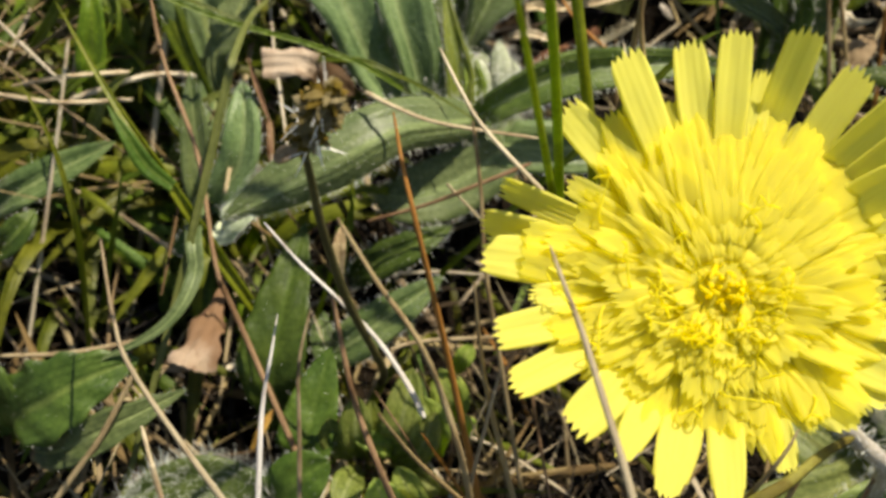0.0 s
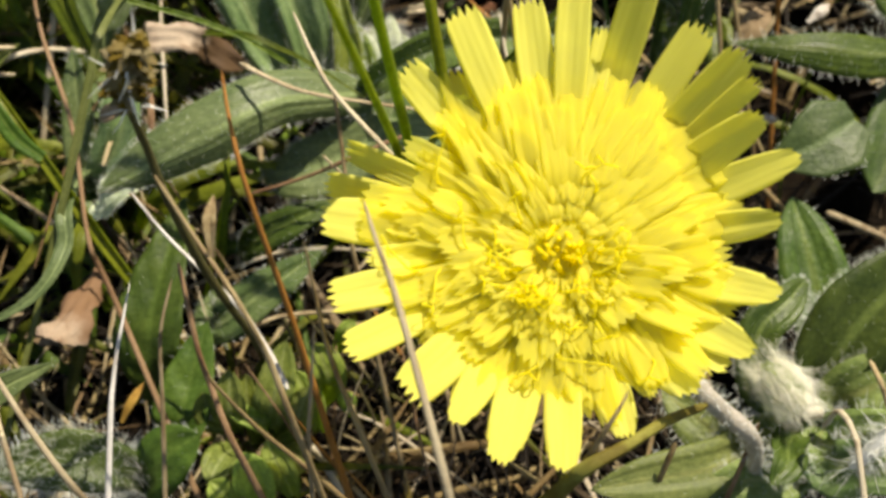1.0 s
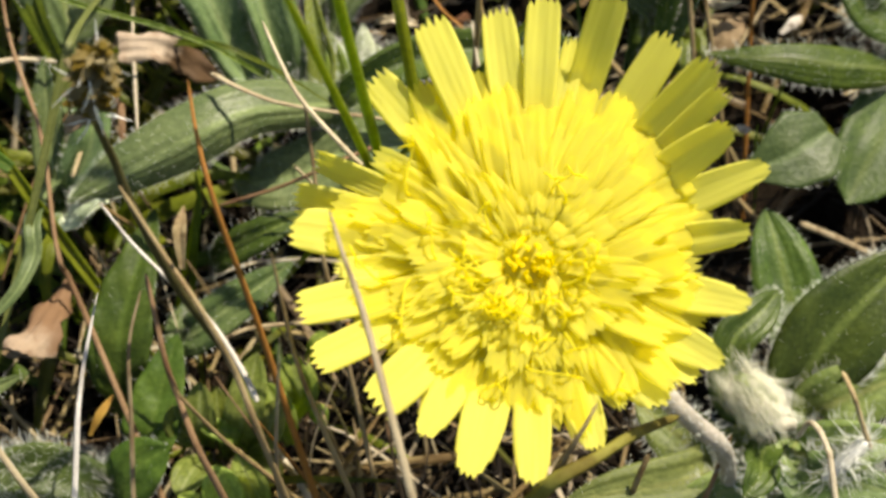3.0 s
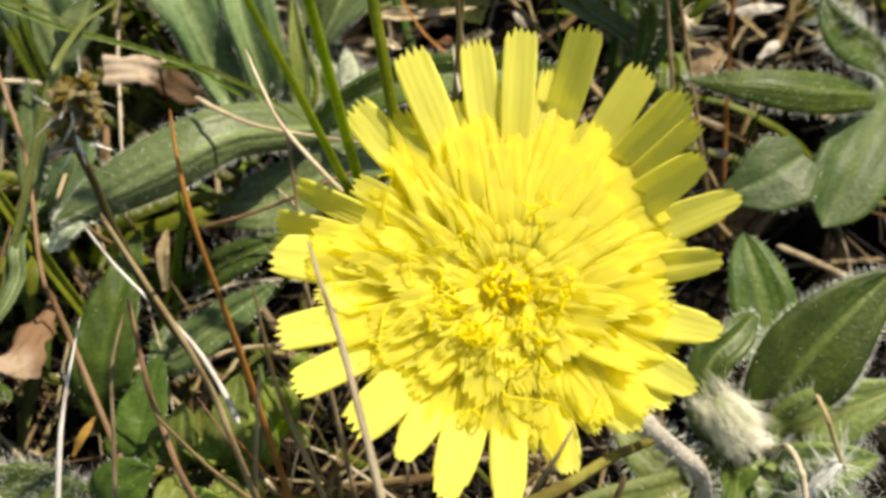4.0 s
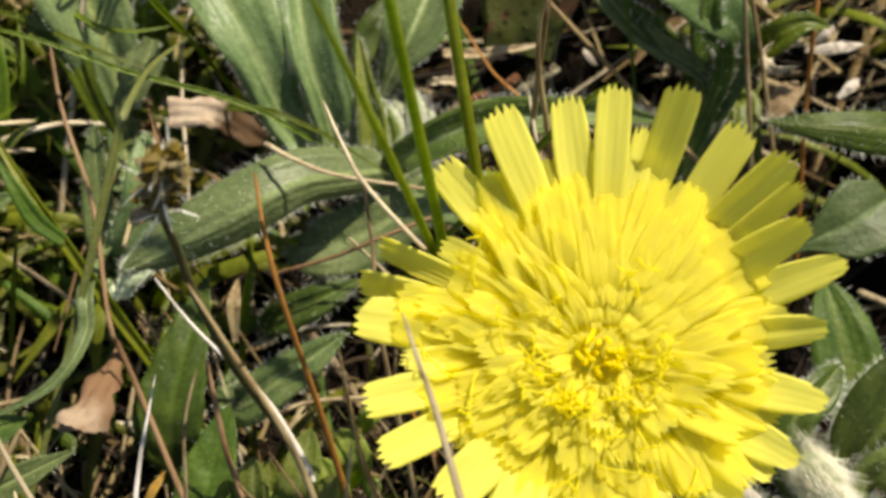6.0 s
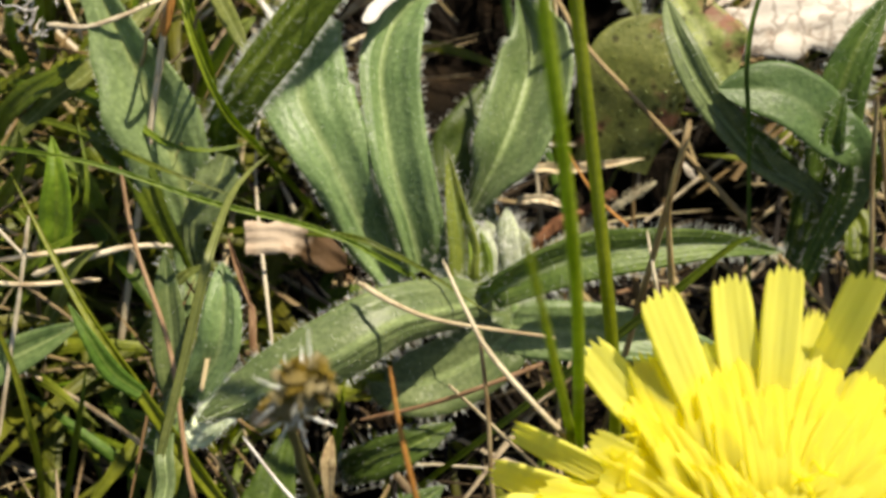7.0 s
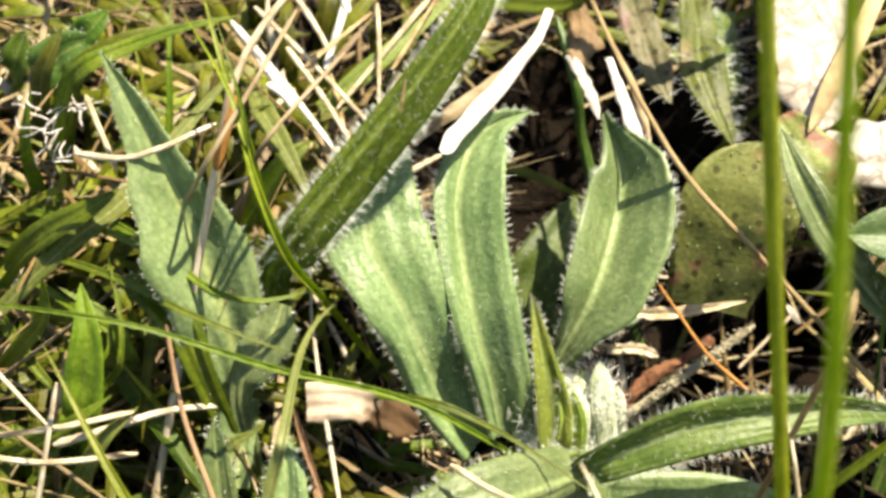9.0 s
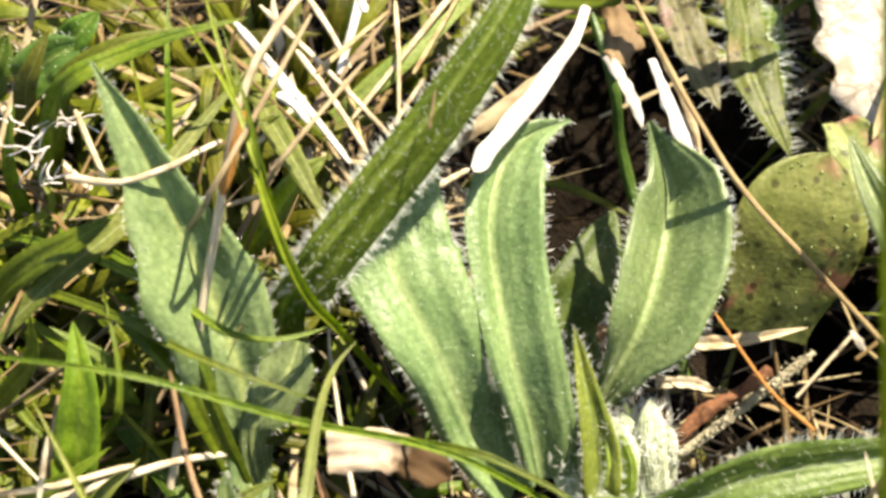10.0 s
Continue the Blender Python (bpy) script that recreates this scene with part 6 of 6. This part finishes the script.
dead_leaf([(-8.7, 51.8, 10), (-8.0, 49.2, 10.3), (-7.5, 47.2, 10.4), (-7.1, 45.4, 10)], 1.0, CREAM_LEAF, "cream papery husk beside a leaf", "husk", fold=-24, root=0.9, ragged=0.4, ribs=0.1)
torn_husk = dead_leaf([(-6.1, 50.4, 11.2), (-5.6, 47.1, 11.5), (-5.0, 43.9, 11.6), (-4.5, 41.6, 11.2)], 1.3, WHITE_STRAW, "bleached husk with a brown margin on a leaf", "husk", fold=-26, root=0.5, belly=0.7, tip=3, ragged=0.5, ribs=0.12)
sh = Shape()
blade(sh, [(-5.6, 51, 11.4), (-4.8, 47.4, 11.9), (-4.3, 44.2, 11.9), (-4.0, 41.7, 11.4)], 0.75, fold=-30, root=0.6, belly=0.5, tip=1.6, n=20, m=6, ragged=0.5, seed=3.1)
part("margin", sh, TAN_STRAW, torn_husk, "curled tan margin")
dead_leaf([(-5.6, 32.2, 5), (-2.2, 32.2, 5), (3.2, 33.2, 5)], 1.0, PALE_STRAW, "pale dead grass leaf in a gap", fold=25, root=0.8, belly=0.3, ragged=0.3, wave=0.3)
dead_leaf([(-7, 29.8, 4), (-5, 29.6, 4.5), (-3.4, 29.3, 4)], 0.8, PALE_STRAW, "pale dead grass leaf in a gap", fold=25, root=0.9, belly=0.4, tip=4, ragged=0.3)
dead_leaf([(-31.5, -1.5, 5), (-30.8, 0.7, 4), (-30.5, 3.8, 2.5), (-30.3, 6.9, 1)], 3.2, CURLED_LEAF, "brown curled dead leaf on soil, pale at one end", fold=-22, ragged=0.6, wave=0.5, root=0.7, belly=0.35, tip=1.6, ribs=0.15)
dead_leaf([(-34.6, 0.1, 2), (-32.6, -0.7, 3), (-31.1, -0.7, 3)], 1.0, BROWN_LEAF, "scrap of brown dead leaf", fold=20, ragged=0.3)
dead_leaf([(-20.3, 4.6, 6), (-20.3, 6.6, 8), (-20.1, 8.5, 8.5)], 1.1, TAN_STRAW, "tan papery bract among herb leaves", "husk", fold=20, tip=1.4)
dead_leaf([(-26.7, -6.4, 1), (-25.9, -5.2, 2), (-25.1, -3.6, 2)], 0.7, OCHRE_LEAF, "small orange-brown bract on dark leaves", "husk", fold=20)
dead_leaf([(23.5, 29.8, 9), (21, 29.2, 9.6), (19.8, 27.8, 10), (20.5, 26.8, 9.4), (22.7, 27.5, 9)], 1.1, PALE_STRAW, "curled yellow dead leaf on straw", "husk", fold=0, face=(0.2, -1, 0.3))
dead_leaf([(20.7, 25, 5), (22, 26.4, 6), (23.6, 28.4, 6)], 2.2, BROWN_LEAF, "tan scrap of dead leaf", fold=8, ragged=0.4)
dead_leaf([(23.8, 30, 8), (25.6, 29.4, 9), (28.6, 30.2, 8.5)], 1.1, CREAM_LEAF, "white papery husk on dead straw", "husk", fold=-14)
dead_leaf([(26.5, 26.7, 6), (27.6, 27.5, 6.5), (28.6, 28.7, 6)], 1.0, CREAM_LEAF, "white papery husk on dead straw", "husk", fold=-14)
dead_leaf([(24.5, 30.5, 8), (25.4, 30.9, 9), (26.2, 31.7, 9)], 0.9, CREAM_LEAF, "white papery husk on dead straw", "husk", fold=-14)
dead_leaf([(22.7, 19.6, 3), (23.1, 19, 3.4), (23.8, 19.1, 3)], 0.9, CREAM_LEAF, "white papery husk on dead straw", "husk", fold=-14)
dead_leaf([(6.4, 33.5, 4), (6.9, 32.6, 4), (7.6, 32.5, 3)], 0.7, CREAM_LEAF, "white papery husk on dead straw", "husk", fold=-14)
dead_leaf([(-27.7, 18.2, 5), (-26.6, 18.7, 7), (-26.3, 15.9, 6), (-25.9, 15.5, 5)], 0.6, RED_STEM, "tan dry husk among the leaves", "husk", fold=-20)
dead_leaf([(-27.9, 22, 11), (-27.3, 20.4, 9.5), (-26.1, 17.5, 8)], 0.55, RED_STEM, "tan dry grass leaf among herbs", fold=40)


# lichen-covered twig
sh = Shape()
tube(sh, [(-7, 25.4, 1.2), (-5.8, 26.6, 2.2), (-4, 28.1, 2.9), (-1.7, 29.3, 3.2), (0.9, 31.1, 3.2)], 0.55, 0.36, n=90, k=14, flat=0.8, seed=2.0, bulge=(0.55, 0.2), rough=0.75)
twig = thing("twig", sh, BARK, (-4.2, 27.7, 1), "brown dead twig crusted with pale lichen", "twig")
sh = Shape()
for k in range(260):
    p = Vector((-5.8, 25.4, 3)).lerp(Vector((4.2, 32.6, 2.6)), rnd.random()) + Vector((rnd.gauss(0, 0.22), rnd.gauss(0, 0.22), rnd.uniform(-0.3, 0.45)))
    r = rnd.uniform(0.05, 0.16)
    ring = [[p + Vector((math.cos(a) * r * s, math.sin(a) * r * s * 0.8, q * r)) for a in (0, 1.05, 2.1, 3.14, 4.2, 5.24)] for s, q in ((0.7, -0.5), (1.0, 0.0), (0.55, 0.7))]
    sh.grid(ring, [[(j / 6, i / 2) for j in range(6)] for i in range(3)], loop=True)
    sh.fan(ring[-1])
tube(sh, [(-5.5, 25.8, 2), (-1.8, 28.3, 2.4), (4.5, 32.9, 2)], 0.35, 0.3, n=14, k=6)
part("lichen", sh, LICHEN, twig, "cream crust of lichen")

# brown seed head on its dark stem, close to the camera
seed_plant = plant("sedge", (-17.7, 1.1, -5), "small sedge with a brown seed head on a thin dark stem", "plant")
sh = Shape()
tube(sh, [(-20.3, 2.0, 30.0), (-20.5, 2.2, 27.5), (-20.4, 2.1, 23.5), (-20.1, 1.3, 20), (-19.1, 0.3, 12), (-17.2, -0.6, 3), (-17.8, 1.3, -5.5)], 0.22, 0.36, n=30, k=7, flat=1.0)
part("stem", sh, DARK_STEM, seed_plant, "thin dark stem")
for k in range(90):
    sh = Shape()
    v, ang = rnd.random(), rnd.uniform(0, 6.28)
    c = Vector((-20.3, 2.1, 28.8)).lerp(Vector((-18.4, 1.2, 34.8)), v)
    q = 1.05 * math.sqrt(max(0.08, 1 - (2 * v - 0.95) ** 2)) * rnd.uniform(0.5, 1.0)
    d = Vector((math.cos(ang), math.sin(ang) * 0.9, rnd.uniform(-0.5, 0.9))).normalized()
    s = c + Vector((math.cos(ang), math.sin(ang), 0)) * q
    blade(sh, [s - d * 0.5, s + d * 0.2 + Vector((0, 0, 0.15)), s + d * rnd.uniform(0.6, 1.0)], rnd.uniform(0.45, 0.85), n=7, m=4, fold=rnd.uniform(-30, 10), face=(math.cos(ang), math.sin(ang), 0.3), tip=1.6)
    part("scale", sh, SEED_BROWN, seed_plant)
for k in range(26):
    h = Shape()
    v, a = rnd.random() ** 1.5, rnd.uniform(0, 6.28)
    c = Vector((-20.3, 2.1, 28.2)).lerp(Vector((-18.4, 1.2, 35.0)), v)
    hair(h, c + Vector((math.cos(a), math.sin(a), 0)) * 0.7, (math.cos(a), math.sin(a), rnd.uniform(-0.8, 0.8)), rnd.uniform(0.8, 1.7), 0.08, (rnd.uniform(-1, 1), rnd.uniform(-1, 1), rnd.uniform(-1, 1)))
    part("stamen", h, WOOL, seed_plant, "withered pale stamen")
sh = Shape()
blade(sh, [(-20.6, 2.2, 27.6), (-21.6, 2.2, 27.4), (-22.4, 2.0, 26.8)], 1.1, n=8, m=4)
part("bract", sh, BROWN_LEAF, seed_plant, "pale dry bract")

# ---- what nobody could count: dead grass mat and turf ----
CORE = (-62, -38, 56, 95)


def outer(x, y):
    """Whether a place lies outside the turf close to the flower."""
    return not (CORE[0] < x < CORE[2] and CORE[1] < y < CORE[3])


def litter(name, count, box, mat, lift, length, radius, label, seed, turn=None, around=False, tones=()):
    """Dead grass strewn over a box of the plan: one sheet, or with tones single straws, each a thing of its own."""
    r = random.Random(seed)
    sh = Shape()
    for k in range(count):
        x, y = r.uniform(box[0], box[2]), r.uniform(box[1], box[3])
        if around and not outer(x, y):
            continue
        if mat is STRAW and (hollow(x, y) or noise.noise(Vector((x * 0.13, y * 0.13, 5.0))) < -0.08):
            continue
        if mat is SHADE_STRAW and hollow(x, y):
            continue
        if -19 < x < 7 and 38 < y < 66 and mat is STRAW and k % 6:
            continue
        a = r.uniform(0, math.pi) if turn is None else r.gauss(turn, 0.5)
        L, rr = r.uniform(*length), r.uniform(*radius)
        d = Vector((math.cos(a), math.sin(a), 0)) * L / 2
        z = ground(x, y) + r.uniform(0.0, 1.0) ** 1.4 * lift
        tilt = r.uniform(-0.22, 0.22) * L
        bow = Vector((r.gauss(0, 0.05) * L, r.gauss(0, 0.05) * L, r.uniform(-0.02, 0.09) * L))
        c = Vector((x, y, z))
        run = [c - d - Vector((0, 0, tilt / 2)), c + bow, c + d + Vector((0, 0, tilt / 2))]
        if r.random() < (0.35 if mat is SHADE_STRAW else 0.55):
            blade(sh, run, rr * (r.uniform(1.2, 2.4) if mat is SHADE_STRAW else r.uniform(2.0, 4.8)), face=(r.uniform(-0.9, 0.9), r.uniform(-0.9, 0.9), 1), fold=r.uniform(-35, 35), root=0.6, belly=r.uniform(0.2, 0.6), tip=r.uniform(1.2, 3),
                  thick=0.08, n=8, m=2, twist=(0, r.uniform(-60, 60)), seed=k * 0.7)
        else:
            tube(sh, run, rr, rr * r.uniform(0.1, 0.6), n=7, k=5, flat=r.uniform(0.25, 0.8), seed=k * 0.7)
        if tones:
            thing(name, sh, r.choice(tones), tuple(run[0]), label, "straw", "dry straws")
            sh = Shape()
    if tones:
        return
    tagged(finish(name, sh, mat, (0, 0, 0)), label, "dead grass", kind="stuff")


LOOSE = (TAN_STRAW, PALE_STRAW, GREY_STRAW, RED_STEM, TAN_STRAW)
# the rotting mat carries the gaps' shade in its colour
litter("rotting_litter", 2000, (-62, -38, 56, 78), SHADE_STRAW, 3.5, (6, 26), (0.10, 0.32), "mat of rotting grass on the soil, darkened to stand for shade", 3)
litter("dead_grass", 620, (-62, -38, 56, 40), STRAW, 5.0, (10, 32), (0.08, 0.24), "loose mat of brown and tan dead grass", 4)
litter("dead_grass", 260, (-22, -26, 14, -3), STRAW, 5.0, (6, 20), (0.07, 0.2), "tan dead grass under the flower", 21)
litter("dead_grass", 420, (-62, -38, -22, 16), STRAW, 6.0, (10, 32), (0.08, 0.24), "tangle of tan dead grass", 6)
litter("dead_grass", 420, (-62, 16, -24, 60), STRAW, 13.0, (12, 36), (0.07, 0.22), "bleached and tan dead stalks among green grass", 15)
litter("dry_straw", 50, (-31, 16, -20, 32), STRAW, 4.0, (5, 14), (0.07, 0.18), "tan dry straw between herb and rosette", 33, tones=LOOSE)
litter("dry_straw", 70, (4, 26, 20, 42), STRAW, 4.0, (5, 14), (0.08, 0.22), "pale dry straw in a gap between leaves", 31, tones=LOOSE)
litter("dead_grass", 900, (-60, 40, 50, 95), STRAW, 7.0, (12, 38), (0.08, 0.27), "thick mat of bleached dead grass", 5)
litter("dead_grass", 1500, (-170, -140, 170, 200), STRAW, 5.0, (12, 38), (0.1, 0.3), "dead grass scattered over the soil around", 16, around=True)


def turf(patches):
    """The low green grass. patches: count, box, seed, lowest and highest arch, width, and whether each blade is a thing of its own; the rest is one sheet."""
    sheet = Shape()
    for count, box, seed, low, high, wide, apart in patches:
        r = random.Random(seed)
        for k in range(count):
            x, y = r.uniform(box[0], box[2]), r.uniform(box[1], box[3])
            a, L = r.uniform(0, 2 * math.pi), r.uniform(8, 22)
            if seed == 13 and not outer(x, y):
                continue
            if hollow(x, y) and (x > -20 or y < 22):
                continue
            g = ground(x, y)
            top = r.uniform(low, high)
            d = Vector((math.cos(a), math.sin(a), 0))
            b = Vector((x, y, g - 0.5))
            sh = Shape() if apart else sheet
            blade(sh, [b, b + d * L * 0.25 + Vector((0, 0, top * 0.75)), b + d * L * 0.6 + Vector((0, 0, top)), b + d * L + Vector((0, 0, top * r.uniform(0.5, 1.0)))],
                  r.uniform(0.5, 1.0) * wide, n=9, m=2, fold=22, root=0.7, belly=0.35, tip=1.6, thick=0.12, seed=k * 0.3)
            if apart:
                thing("grass_shoot", sh, r.choice((FRESH_GREEN, FRESH_GREEN, OLIVE_BROAD, MID_GREEN)), tuple(b), "arching green grass blade in the low turf", "grass", "grass blades")
    tagged(finish("turf", sheet, TURF_GREEN, (0, 0, 0)), "low tangled green grass of the turf", "grass", kind="stuff")


turf([(320, (-62, 12, -27, 60), 7, 4.0, 12.0, 1.9, False), (170, (-30, 46, 40, 95), 8, 4.0, 10.0, 1.3, False), (120, (-60, -38, -2, 8), 9, 1.5, 6.0, 1.1, False),
      (60, (-54, 20, -41, 42), 17, 3.0, 10.0, 2.3, True), (26, (-31, 17, -22, 31), 19, 3.0, 7.0, 1.2, True), (50, (-46, 2, -29, 18), 18, 3.0, 8.0, 1.8, True),
      (80, (18, 18, 56, 60), 10, 4.0, 10.0, 1.4, False), (16, (-18, 0, 12, 44), 12, 2.0, 4.0, 0.8, True),
      (1500, (-170, -140, 170, 200), 13, 3.0, 9.0, 1.5, False)])
